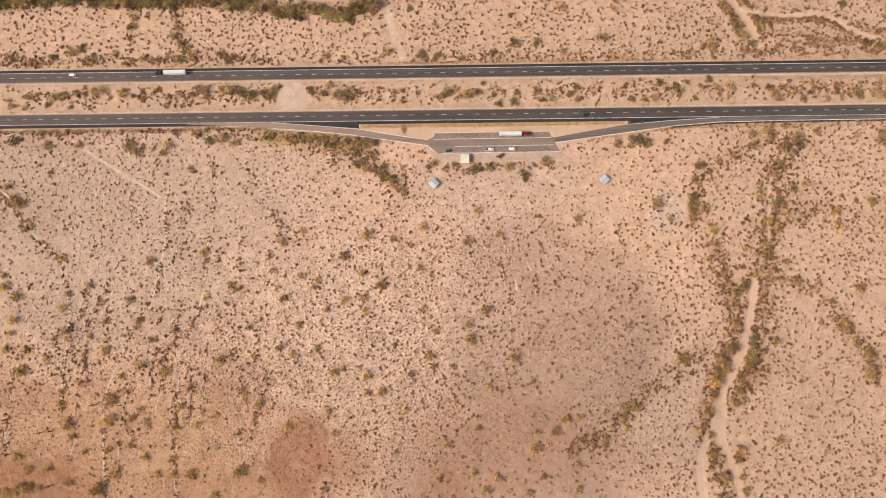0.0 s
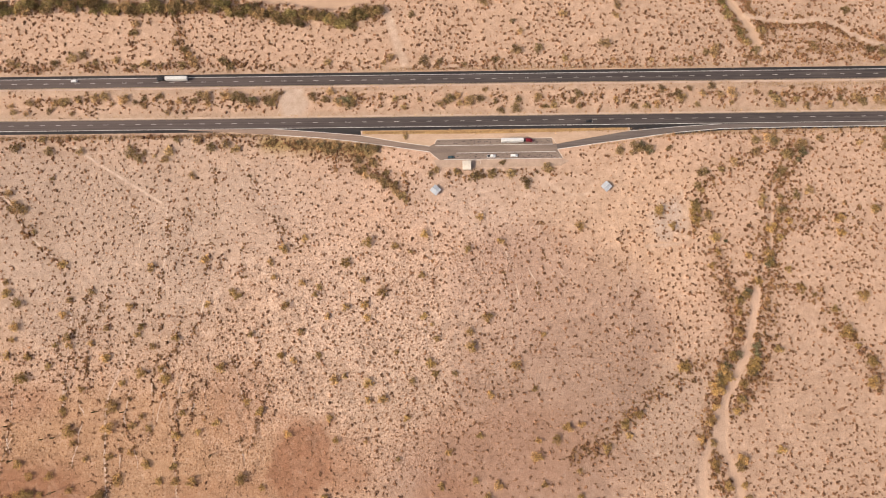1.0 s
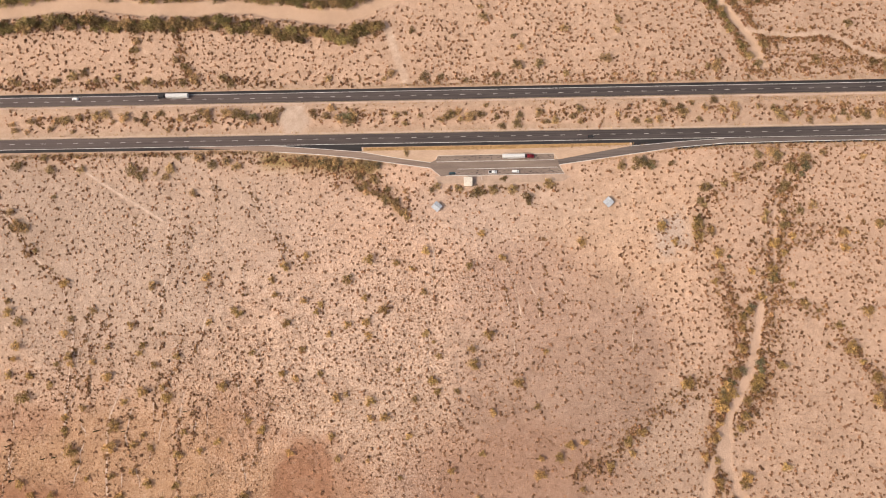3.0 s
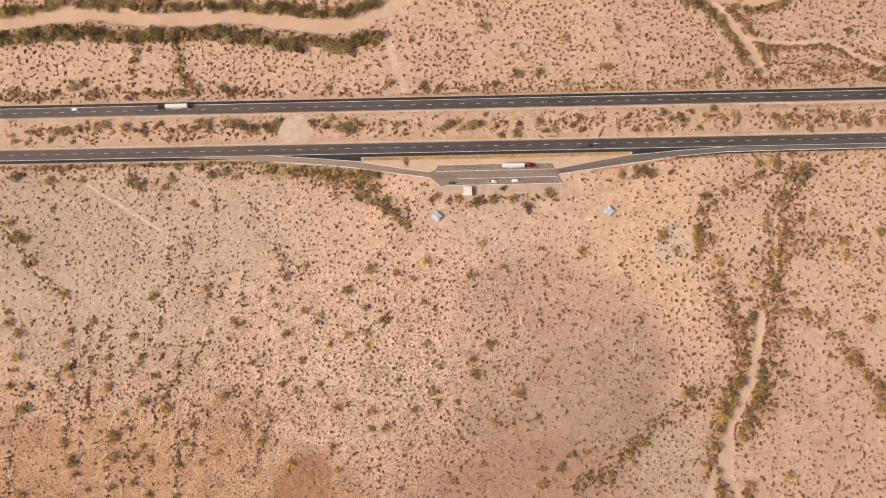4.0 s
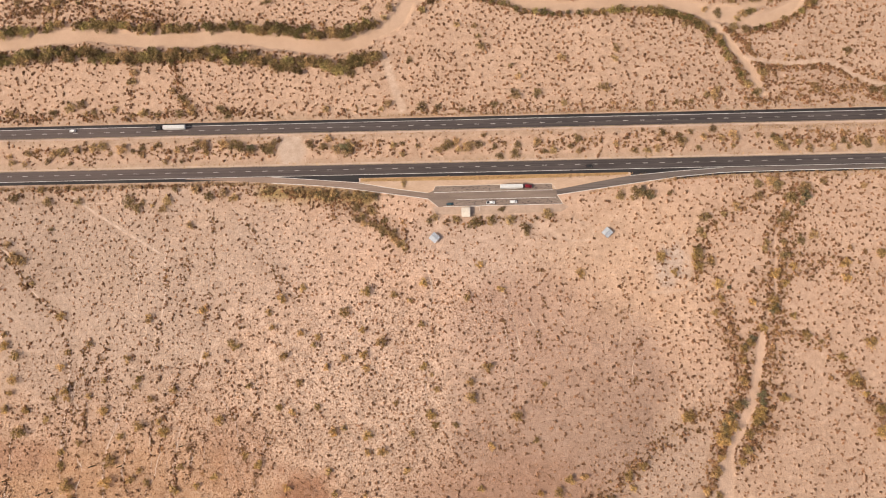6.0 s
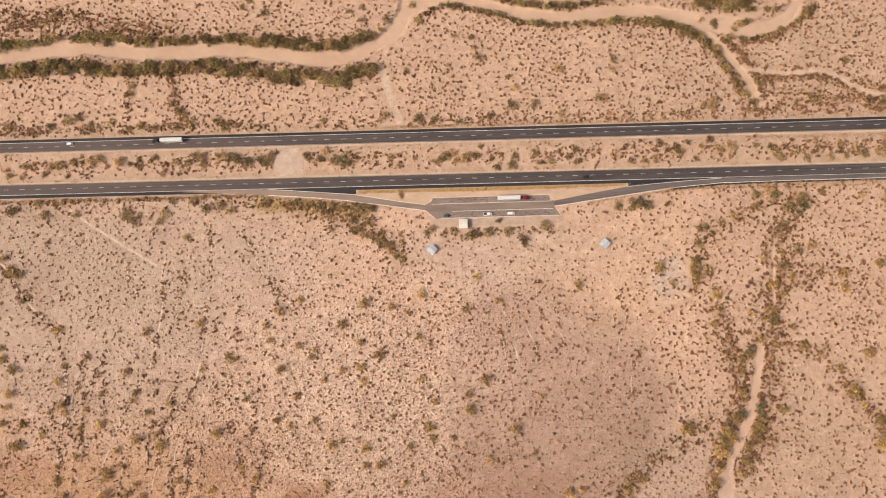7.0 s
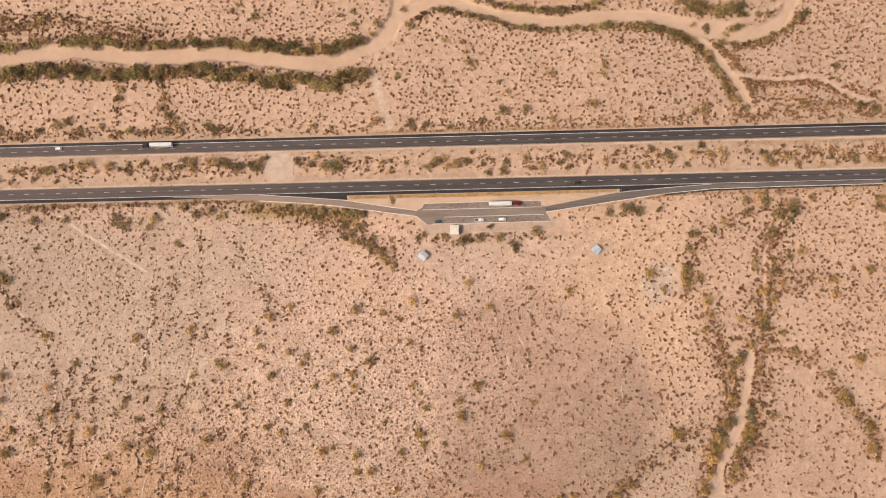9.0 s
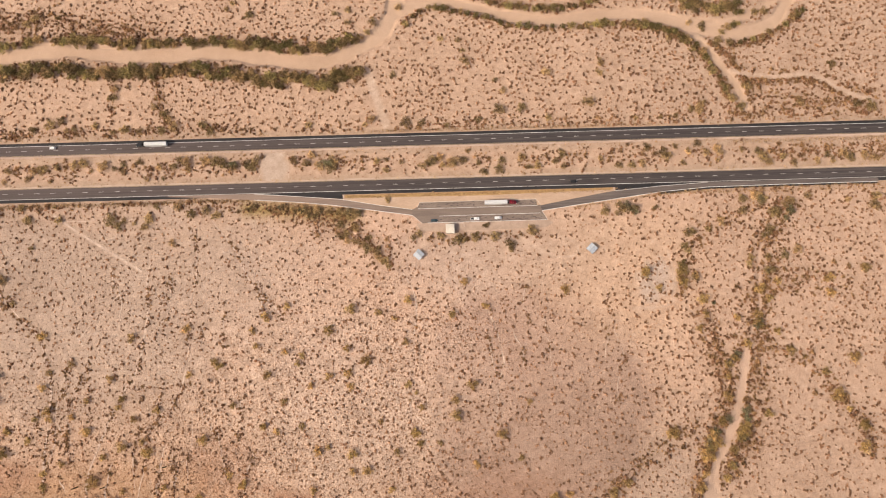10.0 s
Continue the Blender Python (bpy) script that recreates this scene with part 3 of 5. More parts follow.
BELT_ISLAND_B = [(195, 125.8), (206.7, 127.8), (216.1, 130.8), (223.3, 133.8)]
BELT_ISLAND_C = [(176.5, 112), (186.1, 114.1), (198.4, 117.8)]
BELT_ISLAND_D = [(150.4, 121.1), (160.8, 118), (172.6, 115.8)]
BELT_ISLAND_E = [(189, 99.8), (204, 101.2), (221.6, 107), (234.1, 116.3), (242, 125.4)]
BELT_BANK = [(116.1, 121.2), (128.8, 119), (141.3, 114), (152.3, 108.2), (161.4, 100.1)]
BELT_WASH = [(162.7, 100.5), (170.3, 90.7), (176.5, 80.2), (181.8, 70.2), (183.9, 57.6)]
BELT_WASH_B = [(171.5, 103.9), (180.4, 99.6), (187.4, 92.5), (193.3, 79.7), (198.6, 69.7), (201, 60.7)]
BAND_GREY = [(-361.7, -53.7), (-348.6, -64.3), (-334.6, -87.2), (-317.4, -101.7)]
BAND_SOUTHEAST_W = [(152.2, -97.8), (156.2, -114.2), (160.7, -134.4), (165.4, -150.5), (161.4, -166.2), (151.1, -181.8), (144.8, -197.2), (141, -216.3), (133.6, -231.3)]
BAND_SOUTHEAST_E = [(215.2, -22.9), (202.9, -44.1), (199, -65.2), (189.1, -94.1), (183.8, -122.7), (180.6, -146.7), (176.1, -166.4), (172.5, -185.9), (165.3, -201.3), (158.5, -212.7)]
BAND_SOUTHEAST_S = [(137.3, -235.2), (141.1, -246.5), (146.9, -261.4), (151.8, -273.3)]
BAND_EAST = [(192.2, -118.7), (205.8, -125), (223.3, -132.1), (235.4, -151.4), (246.1, -163.5), (257.9, -183.2), (265.3, -198.9)]
BAND_EAST_B = [(193.1, -85.9), (218.7, -73.8), (243.1, -76.2), (262.9, -82.7)]
BAND_DIAGONAL = [(43.7, -241.3), (63.6, -230.3), (79.9, -217.3), (96.3, -204.2), (112.8, -192.1), (127.3, -181.4), (141.5, -177.7)]
BAND_LOOP = [(136.8, -85.2), (141, -60.2), (153.3, -43.5), (172.9, -31.8), (198.6, -22.7)]
BAND_REST_AREA = [(-150.1, -16.1), (-121, -23.7), (-100.3, -31.7), (-83.8, -42.5), (-69.4, -55.4)]
BELT_NORTH = [(-416.4, 110.5), (-373.3, 113.8), (-347.6, 117.2), (-321.6, 118.3), (-300, 119.1), (-273.7, 115.1), (-243.4, 114.2), (-208.8, 114.1), (-187.3, 115.8), (-165.6, 111.9), (-144.1, 109.5), (-118.3, 107.8), (-101.1, 111.9), (-90.3, 116.2)]
BELT_SOUTH = [(-413.9, 87.1), (-371.3, 92.2), (-345.8, 96), (-320, 96.2), (-294, 93.2), (-268.1, 92), (-242.4, 92.2), (-221, 94.3), (-190.9, 90.2), (-169.4, 86), (-148, 82.7), (-122.4, 81), (-96.8, 84.8), (-86.2, 88.1)]
BELT_EAST = [(-53.5, 126.2), (-42.6, 135.2), (-31.6, 139.6), (-10.2, 132.4), (15.4, 125.1), (40.9, 118.8), (79.5, 118.6), (105.4, 120.6), (130.8, 117.1), (147.7, 113.8), (159.7, 105.2), (175, 87.4)]
BELT_EAST_TOP = [(-1.2, 143.4), (20.2, 138), (41.7, 134.6), (67.5, 133.8), (93.8, 139.6)]
BELT_LOOP = [(189.1, 101.6), (206.5, 104.7), (222.2, 112.1), (235.7, 118.6), (247.7, 129.8)]
RAMP_IN_UPPER = [(-229.2, -4.1), (-200.1, -3.8), (-166.5, -4), (-133.6, -6.8), (-102.4, -9.8), (-75.5, -14.9), (-51.8, -18.6), (-46.4, -18.3)]
RAMP_IN_LOWER = [(-229.2, -4.5), (-200.1, -6), (-166.4, -8.5), (-133.6, -11.1), (-108.6, -14), (-75.5, -19.2), (-51.9, -22.9), (-44.9, -29)]
RAMP_OUT_UPPER = [(38.7, -18.5), (65.9, -13.6), (95.3, -8.8), (128.9, -6.2), (163.3, -4.3), (216.9, -4.3), (287.4, -4.3)]
RAMP_OUT_LOWER = [(41.8, -22), (65.7, -18.8), (95, -14.9), (128.6, -10.5), (163, -7.9), (216.6, -7.3), (287, -7.1)]
LOT = [(-44.9, -29), (-51.9, -22.9), (-51.8, -18.6), (-48.1, -16.9), (-46.4, -13.5), (38, -13.3), (41.2, -17.6), (41.8, -22), (45.7, -28.9)]
ISLAND = [(-102.5, -6.3), (95.5, -6.4), (95.3, -8.4), (65.9, -13.2), (38.7, -18), (38, -12.9), (-46.4, -13.1), (-51.8, -18.2), (-75.5, -14.4), (-101.6, -9.4)]
RIVERS = [(RIVER_WEST, 6.6, 1.3), (RIVER_EAST, 5.6, 1.2), (RIVER_LOOP, 3.2, 0.8), (WASH_NORTHEAST, 3.3, 0.6), (WASH_SOUTHEAST, 3.1, 0.4), (WASH_BRANCH, 3.1, 0.35), ([(147.5, -212), (146.5, -222), (146.5, -236)], 4.6, 0.35), (WASH_HEAD, 1.2, 0.3), (WASH_HEAD_B, 0.9, 0.2)]
TRACKS = [(TRACK_NORTHEAST, 1.5), (TRACK_NORTH, 2.8), (TRACK_WEST, 1.05), (TRACK_PAD, 0.9), (FOOTPATH_WEST, 0.6), (FOOTPATH_EAST, 0.6)]
GULLIES = [GULLY_A, GULLY_B, GULLY_C, GULLY_D, GULLY_E, GULLY_F, GULLY_G, GULLY_NORTH]
BANDS = [(BAND_SOUTHEAST_W, 8, 1.15), (BAND_SOUTHEAST_E, 11, 1.15), (BAND_SOUTHEAST_S, 6, 1.1), (BAND_EAST, 7, 0.6), (BAND_EAST_B, 11, 0.4), (BAND_DIAGONAL, 7, 0.8),
         (BAND_LOOP, 6, 0.7), (BAND_REST_AREA, 8, 0.75), (BAND_RAMP, 4, 0.5), (BELT_EAST, 4, 0.9), (BELT_EAST_TOP, 4, 0.9), (BELT_LOOP, 3.5, 0.9), (WASH_NORTHEAST, 9, 0.6), ([(x, y - 3.5) for x, y in TRACK_NORTHEAST], 3, 1.3), ([(x, y + 5.5) for x, y in TRACK_NORTHEAST], 3.5, 0.45),
         (BAND_NORTH_A, 3.5, 0.8), (BAND_NORTH_B, 4, 0.8), (BELT_NORTH, 7, 0.6), (BELT_SOUTH, 8, 0.6), (BAND_NORTHWEST, 10, 1.0), (BAND_NORTHEAST, 5, 0.8), (BAND_GREY, 5, 0.5), ([(-370, 46), (-300, 46.5), (-180, 46)], 3.5, 0.6), ([(200, 62), (230, 58), (262, 55), (295, 45)], 8, 0.45), (BELT_ISLAND_A, 5, 0.7), (BELT_ISLAND_E, 2.5, 1.6), (BELT_BANK, 4, 1.0), (BELT_WASH, 3, 1.6), (BELT_WASH_B, 2.5, 1.8), ([(203, 72), (225, 71), (250, 72), (270, 62)], 3, 1.2), ([(-40, -40), (-10, -39), (20, -40), (48, -38)], 3, 0.5), ([(215, 17), (260, 18), (320, 17)], 5, 0.9), ([(-150, -9), (-225, -9), (-330, -10)], 2, 0.45)]


def lattice(ix, iy, seed):
    h = (ix.astype(np.int64) * 374761393 + iy.astype(np.int64) * 668265263 + seed * 974634777) & 0xFFFFFFFF
    h = ((h ^ (h >> 13)) * 1274126177) & 0xFFFFFFFF
    return ((h ^ (h >> 16)) & 0xFFFF) / 65535.0


def cloud(x, y, size, seed, octaves=4):
    """Smooth noise from 0 to 1 with features of about that size."""
    total, weight, amp = np.zeros_like(x, dtype=float), 0.0, 1.0
    for o in range(octaves):
        u, v = x / size + 17.3 * o, y / size - 9.1 * o
        iu, iv = np.floor(u), np.floor(v)
        fu, fv = u - iu, v - iv
        fu, fv = fu * fu * (3 - 2 * fu), fv * fv * (3 - 2 * fv)
        a, b = lattice(iu, iv, seed + o), lattice(iu + 1, iv, seed + o)
        c, d = lattice(iu, iv + 1, seed + o), lattice(iu + 1, iv + 1, seed + o)
        total += amp * ((a * (1 - fu) + b * fu) * (1 - fv) + (c * (1 - fu) + d * fu) * fv)
        weight += amp
        amp, size = amp * 0.55, size * 0.5
    return total / weight


def step(v, lo, hi):
    t = np.clip((v - lo) / (hi - lo), 0, 1)
    return t * t * (3 - 2 * t)


def away(x, y, line):
    """The distance of each place from a line."""
    best = np.full(x.shape, 1e9)
    pts = np.array(line, float)
    near = (x > pts[:, 0].min() - 40) & (x < pts[:, 0].max() + 40) & (y > pts[:, 1].min() - 40) & (y < pts[:, 1].max() + 40)
    px, py = x[near], y[near]
    part_best = np.full(px.shape, 1e9)
    for (ax, ay), (bx, by) in zip(pts[:-1], pts[1:]):
        dx, dy = bx - ax, by - ay
        t = np.clip(((px - ax) * dx + (py - ay) * dy) / (dx * dx + dy * dy + 1e-9), 0, 1)
        part_best = np.minimum(part_best, (px - ax - t * dx) ** 2 + (py - ay - t * dy) ** 2)
    best[near] = np.sqrt(part_best)
    return best


def inside(x, y, outline):
    hit = np.zeros(x.shape, bool)
    for (ax, ay), (bx, by) in zip(outline, outline[1:] + outline[:1]):
        hit ^= ((ay > y) != (by > y)) & (x < (bx - ax) * (y - ay) / (by - ay + 1e-12) + ax)
    return hit


ROAD_EAST, ROAD_WEST = (-6.2, 4.3), (29.1, 39.0)  # the two carriageways, across y
RAMP_IN = RAMP_IN_UPPER + RAMP_IN_LOWER[::-1]
RAMP_OUT = RAMP_OUT_UPPER + RAMP_OUT_LOWER[::-1]
GORE = [(-166, -6.0), (-101.5, -6.0), (-101.5, -9.5), (-130, -7.0)]
APRON_LINE = [(-49, -29.0), (46, -29.2), (50, -31.0), (44, -34.4), (-8, -35.2), (-46, -34.6)]


def paved(x, y, grow=0.0):
    """1 on the roads, ramps and the lot."""
    p = ((y > ROAD_EAST[0] - grow) & (y < ROAD_EAST[1] + grow)) | ((y > ROAD_WEST[0] - grow) & (y < ROAD_WEST[1] + grow))
    for shape in (RAMP_IN, RAMP_OUT, LOT, APRON_LINE, GORE):
        p |= inside(x, y, shape)
        if grow:
            p |= away(x, y, shape + shape[:1]) < grow
    return p


def blob(x, y, cx, cy, rx, ry, soft, warp):
    d = np.hypot((x - cx) / rx, (y - cy) / ry) + warp
    return 1 - step(d, 1 - soft, 1 + soft)


def channels(x, y):
    """How far each place lies in a channel: the depth of the bed and its sand."""
    depth, sand = np.zeros(x.shape), np.zeros(x.shape)
    wob = (cloud(x, y, 14, 5, 3) - 0.5)
    for line, half, deep in RIVERS:
        d = away(x, y, smooth_line(line)) + wob * half * 0.7
        k = 1 - step(d, half * 0.8, half * 1.15)
        depth, sand = np.maximum(depth, k * deep), np.maximum(sand, k)
    return depth, sand


def rills(x, y):
    """Thin run-off lines that wander down the slope towards -y in the west."""
    u = x + (cloud(x, y, 40, 101, 3) - 0.5) * 34 + y * 0.12
    a = np.abs(cloud(u, y * 0.22, 17, 111, 2) - 0.5)
    c = np.abs(cloud(u + 300, y * 0.3, 11, 121, 2) - 0.5)
    where = (1 - step(x + (cloud(x, y, 50, 131, 2) - 0.5) * 80, -150, -60)) * (1 - step(y, -45, -20))
    return np.maximum(1 - step(a, 0.006, 0.03), 0.6 * (1 - step(c, 0.006, 0.026))) * where * step(cloud(x, y, 22, 141, 2), 0.3, 0.6)


def land(x, y):
    """The height of the ground."""
    z = (cloud(x, y, 60, 11, 4) - 0.5) * 1.1 + (cloud(x, y, 7, 12, 3) - 0.5) * 0.35
    depth, _ = channels(x, y)
    z = z * 0.8 - depth - 0.22 * rills(x, y)
    for line in GULLIES:
        d = away(x, y, smooth_line(line)) + (cloud(x, y, 16, 21, 3) - 0.5) * 2.5
        z -= 0.15 * (1 - step(d, 0.2, 1.6))
    flat = np.minimum.reduce([np.maximum(np.abs(y) - 7, 0), np.maximum(np.abs(y - 34) - 7, 0)])
    for shape in (RAMP_IN, RAMP_OUT, LOT, APRON_LINE, ISLAND):
        flat = np.minimum(flat, np.where(inside(x, y, shape), 0, away(x, y, shape + shape[:1])))
    return z * step(flat, 0.6, 6.0) - 0.0


SAND_PINK, SAND_GREY, SAND_RED = np.array((0.500, 0.328, 0.234)), np.array((0.412, 0.294, 0.227)), np.array((0.270, 0.122, 0.068))
SAND_BROWN, SAND_GOLD, SAND_BED = np.array((0.352, 0.228, 0.170)), np.array((0.525, 0.345, 0.236)), np.array((0.470, 0.322, 0.226))
SAND_ROSE = np.array((0.462, 0.306, 0.221))
SAND_OCHRE, SAND_PALE = np.array((0.385, 0.222, 0.128)), np.array((0.480, 0.335, 0.250))


def zones(x, y):
    """Weights of the soils: grey, red, brown, gold, ochre, pale and rose."""
    w = (cloud(x, y, 45, 31, 5) - 0.5) * 0.9
    v = (cloud(x, y, 30, 41, 5) - 0.5) * 0.7
    grey = np.maximum.reduce([blob(x, y, -298, -84, 172, 84, 0.35, w), 0.85 * blob(x, y, 5, -60, 75, 32, 0.5, w), 0.6 * blob(x, y, 105, -212, 46, 44, 0.4, w)])
    v2 = v * 1.3 + (cloud(x, y, 13, 43, 4) - 0.5) * 0.8
    red = np.maximum.reduce([0.9 * blob(x, y, -140, -243, 22, 33, 0.3, v2), 0.6 * blob(x, y, -116, -244, 24, 20, 0.5, v2), 0.38 * blob(x, y, -185, -202, 20, 26, 0.6, v2), 0.55 * blob(x, y, -340, -199, 32, 12, 0.5, v), 0.9 * blob(x, y, -330, -262, 52, 26, 0.4, v), 0.35 * blob(x, y, -160, -268, 70, 20, 0.5, v2), 0.6 * blob(x, y, -42, -266, 20, 16, 0.5, v)])
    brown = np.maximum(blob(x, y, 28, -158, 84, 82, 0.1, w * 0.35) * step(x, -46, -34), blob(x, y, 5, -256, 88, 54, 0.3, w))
    gold = 0.55 * blob(x, y, 95, -75, 70, 40, 0.5, w)
    rose = np.maximum(step(x + w * 60, 120, 190) * (1 - gold) * (1 - grey), step(x + w * 60, 60, 150) * step(y, 40, 60))
    ochre = np.maximum.reduce([blob(x, y, -285, -258, 150, 68, 0.4, w), 0.25 * blob(x, y, -370, -190, 50, 60, 0.5, w), 0.25 * blob(x, y, -235, -190, 100, 45, 0.6, w)])
    pale = blob(x, y, -100, -150, 80, 60, 0.6, v)
    return grey, red, brown, gold, ochre, pale, rose


# ground: one sheet, fine where the camera passes and coarse to the horizon
xs = np.r_[np.geomspace(-4200, -405, 16)[:-1], np.arange(-405, 345, 1.25), np.geomspace(345, 4200, 16)]
ys = np.r_[np.geomspace(-4200, -300, 16)[:-1], np.arange(-300, 195, 1.25), np.geomspace(195, 4200, 16)]
GX, GY = np.meshgrid(xs, ys)
gx, gy = GX.ravel(), GY.ravel()
gz = land(gx, gy)


def soil_tone(gx, gy):
    """The soil's colour at each place, how far it is channel bed, and how blotchy it is."""
    tone = np.tile(SAND_PINK, (len(gx), 1))
    soils = list(zip(zones(gx, gy), (SAND_GREY, SAND_RED, SAND_BROWN, SAND_GOLD, SAND_OCHRE, SAND_PALE, SAND_ROSE)))
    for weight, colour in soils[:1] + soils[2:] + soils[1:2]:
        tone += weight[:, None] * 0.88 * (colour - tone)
    speck = step(cloud(gx, gy, 4, 51, 3), 0.5, 0.75) * (0.25 + 0.5 * blob(gx, gy, -110, -165, 120, 70, 0.5, 0))
    tone *= 1 - 0.25 * speck[:, None]
    tone *= 1 + (step(gy, -8, 0) * (0.6 + 0.4 * step(gx, -200, 250)))[:, None] * np.array((-0.085, -0.075, -0.075))
    tone *= 1 - 0.10 * (step(-gy, 110, 190) * step(gx, 10, 90))[:, None]
    tone *= 1 + (blob(gx, gy, -70, -100, 105, 75, 0.6, 0))[:, None] * np.array((0.085, 0.075, 0.09))
    tone *= 1 - 0.08 * blob(gx, gy, -350, -45, 60, 55, 0.6, 0)[:, None]
    tone *= 1 + 0.05 * blob(gx, gy, -195, -172, 115, 62, 0.6, 0)[:, None]
    tone *= 1 - 0.05 * blob(gx, gy, 40, -215, 95, 45, 0.6, 0)[:, None]
    red_brown = blob(gx, gy, 0, -238, 66, 32, 0.5, (cloud(gx, gy, 25, 67, 4) - 0.5) * 0.8)
    tone += (red_brown * 0.55)[:, None] * (np.array((0.30, 0.165, 0.11)) - tone)
    tone *= np.array((1.050, 1.073, 1.058))
    _, bed = channels(gx, gy)
    tone += (bed * np.where((gy < 40), 0.32, 0.9))[:, None] * (np.where((gy < 40)[:, None], SAND_PALE * 0.96, SAND_BED) - tone)
    for line, half in TRACKS:
        d = away(gx, gy, smooth_line(line)) + (cloud(gx, gy, 9, 61, 2) - 0.5) * min(1, half / 2)
        k = (1 - step(d, half * 0.7, half * 1.5)) * (0.9 if half != 1.5 and half > 1 else 0.65)
        tone += k[:, None] * (np.array((0.525, 0.385, 0.29)) - tone)
    for line in GULLIES:
        d = away(gx, gy, smooth_line(line)) + (cloud(gx, gy, 16, 21, 3) - 0.5) * 2.5
        k = (1 - step(d, 0.2, 1.4)) * 0.6
        tone += k[:, None] * (SAND_PALE - tone)
    verge = np.minimum.reduce([np.abs(gy - 6.2), np.abs(gy - 26.6), np.abs(gy - 41.0), np.abs(gy + 8.2)]) + (cloud(gx, gy, 10, 63, 2) - 0.5) * 1.2
    tone += ((1 - step(verge, 1.8, 4.0)) * 0.6)[:, None] * (np.array((0.415, 0.295, 0.21)) - tone)
    pad = blob(gx, gy, 119, -75, 13, 14, 0.3, (cloud(gx, gy, 9, 65, 3) - 0.5) * 0.8)
    tone += (pad * 0.8)[:, None] * (np.array((0.47, 0.365, 0.295)) - tone)
    cross = blob(gx, gy, -152, 16, 10, 14, 0.25, (cloud(gx, gy, 8, 64, 3) - 0.5) * 0.5)
    tone += (cross * 0.85)[:, None] * (np.array((0.50, 0.385, 0.305)) - tone)
    tone += (rills(gx, gy) * 0.25)[:, None] * (SAND_PALE * 1.08 - tone)
    verdure = np.exp(-(away(gx, gy, BAND_RAMP[2:]) / 6) ** 2) * step(cloud(gx, gy, 9, 66, 3), 0.2, 0.5)
    tone += (verdure * 0.9)[:, None] * (np.array((0.30, 0.205, 0.07)) - tone)
    rough = 1 - 0.8 * bed
    litter = np.zeros(len(gx))
    for line, half, thick in BANDS:
        d = away(gx, gy, smooth_line(line))
        litter = np.maximum(litter, np.exp(-(d / half) ** 2) * thick)
    litter = litter * (1 - bed) * step(cloud(gx, gy, 8, 71, 3), 0.3, 0.7)
    tone += litter[:, None] * 0.4 * (np.array((0.30, 0.19, 0.115)) - tone)
    return tone, bed, rough


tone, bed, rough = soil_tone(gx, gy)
nx, ny = len(xs), len(ys)
corner = (np.arange(ny - 1)[:, None] * nx + np.arange(nx - 1)).ravel()


def raw_mesh(name, verts, faces, mat):
    """A mesh object from arrays of corners and of faces with as many corners each."""
    me = bpy.data.meshes.new(name)
    count, sides = faces.shape
    me.vertices.add(len(verts))
    me.vertices.foreach_set("co", np.ascontiguousarray(verts, dtype=np.float32).ravel())
    me.loops.add(count * sides)
    me.loops.foreach_set("vertex_index", np.ascontiguousarray(faces, dtype=np.int32).ravel())
    me.polygons.add(count)
    me.polygons.foreach_set("loop_start", np.arange(0, count * sides, sides, dtype=np.int32))
    me.update(calc_edges=True)
    me.materials.append(mat)
    return new(name, me)


ground = raw_mesh("ground", np.c_[gx, gy, gz], np.c_[corner, corner + 1, corner + nx + 1, corner + nx], SOIL)
ground.data.polygons.foreach_set("use_smooth", np.ones(len(corner), bool))
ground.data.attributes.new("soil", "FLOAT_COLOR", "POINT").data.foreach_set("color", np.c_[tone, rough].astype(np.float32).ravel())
fleck = 0.15 + 0.95 * blob(gx, gy, -95, -170, 110, 95, 0.5, (cloud(gx, gy, 25, 93, 4) - 0.5)) + 0.45 * blob(gx, gy, -270, -215, 150, 80, 0.45, (cloud(gx, gy, 30, 94, 4) - 0.5) * 0.8)
fleck *= 1 - 0.9 * step(gx, -46, -38) * step(-gy, 115, 130)
fleck *= (1 - bed) * (0.5 + 0.7 * step(cloud(gx, gy, 12, 96, 3), 0.3, 0.65)) * (1 - 0.75 * zones(gx, gy)[1])
ground.data.attributes.new("fleck", "FLOAT", "POINT").data.foreach_set("value", np.clip(fleck, 0, 1).astype(np.float32))
tagged(ground, "pink sandy desert ground with washes and reddish soil patches", "ground", kind="structure")

# run-off rills: thin winding beds of pale sand


def wind(line, sway, seed):
    """The line with small bends."""
    p = smooth_line(line, 1.4)
    p[:, 0] += (cloud(p[:, 0], p[:, 1], 13, seed, 3) - 0.5) * sway
    p[:, 1] += (cloud(p[:, 0], p[:, 1], 9, seed + 7, 2) - 0.5) * sway * 0.4
    return p


def trickle(rng, x, y, length, lean):
    """A line that runs down towards -y, bending as it goes."""
    out = [(x, y)]
    for _ in range(int(length / 6)):
        lean = 0.7 * lean + rng.normal() * 0.16
        x, y = x + 6 * math.sin(lean), y - 6 * math.cos(lean)
        out.append((x, y))
    return out


rill_rng = np.random.default_rng(5)
RILLS = [wind(line, 2.2, 200 + i) for i, line in enumerate(GULLIES)]
for i in range(36):
    RILLS.append(wind(trickle(rill_rng, rill_rng.uniform(-345, -150), rill_rng.uniform(-225, -45), rill_rng.uniform(20, 60), rill_rng.uniform(-0.25, 0.2)), 8.0, 300 + i))
for i in range(7):
    RILLS.append(wind(trickle(rill_rng, rill_rng.uniform(-60, 95), rill_rng.uniform(-130, -70), rill_rng.uniform(25, 60), rill_rng.uniform(-0.1, 0.45)), 7.0, 400 + i))


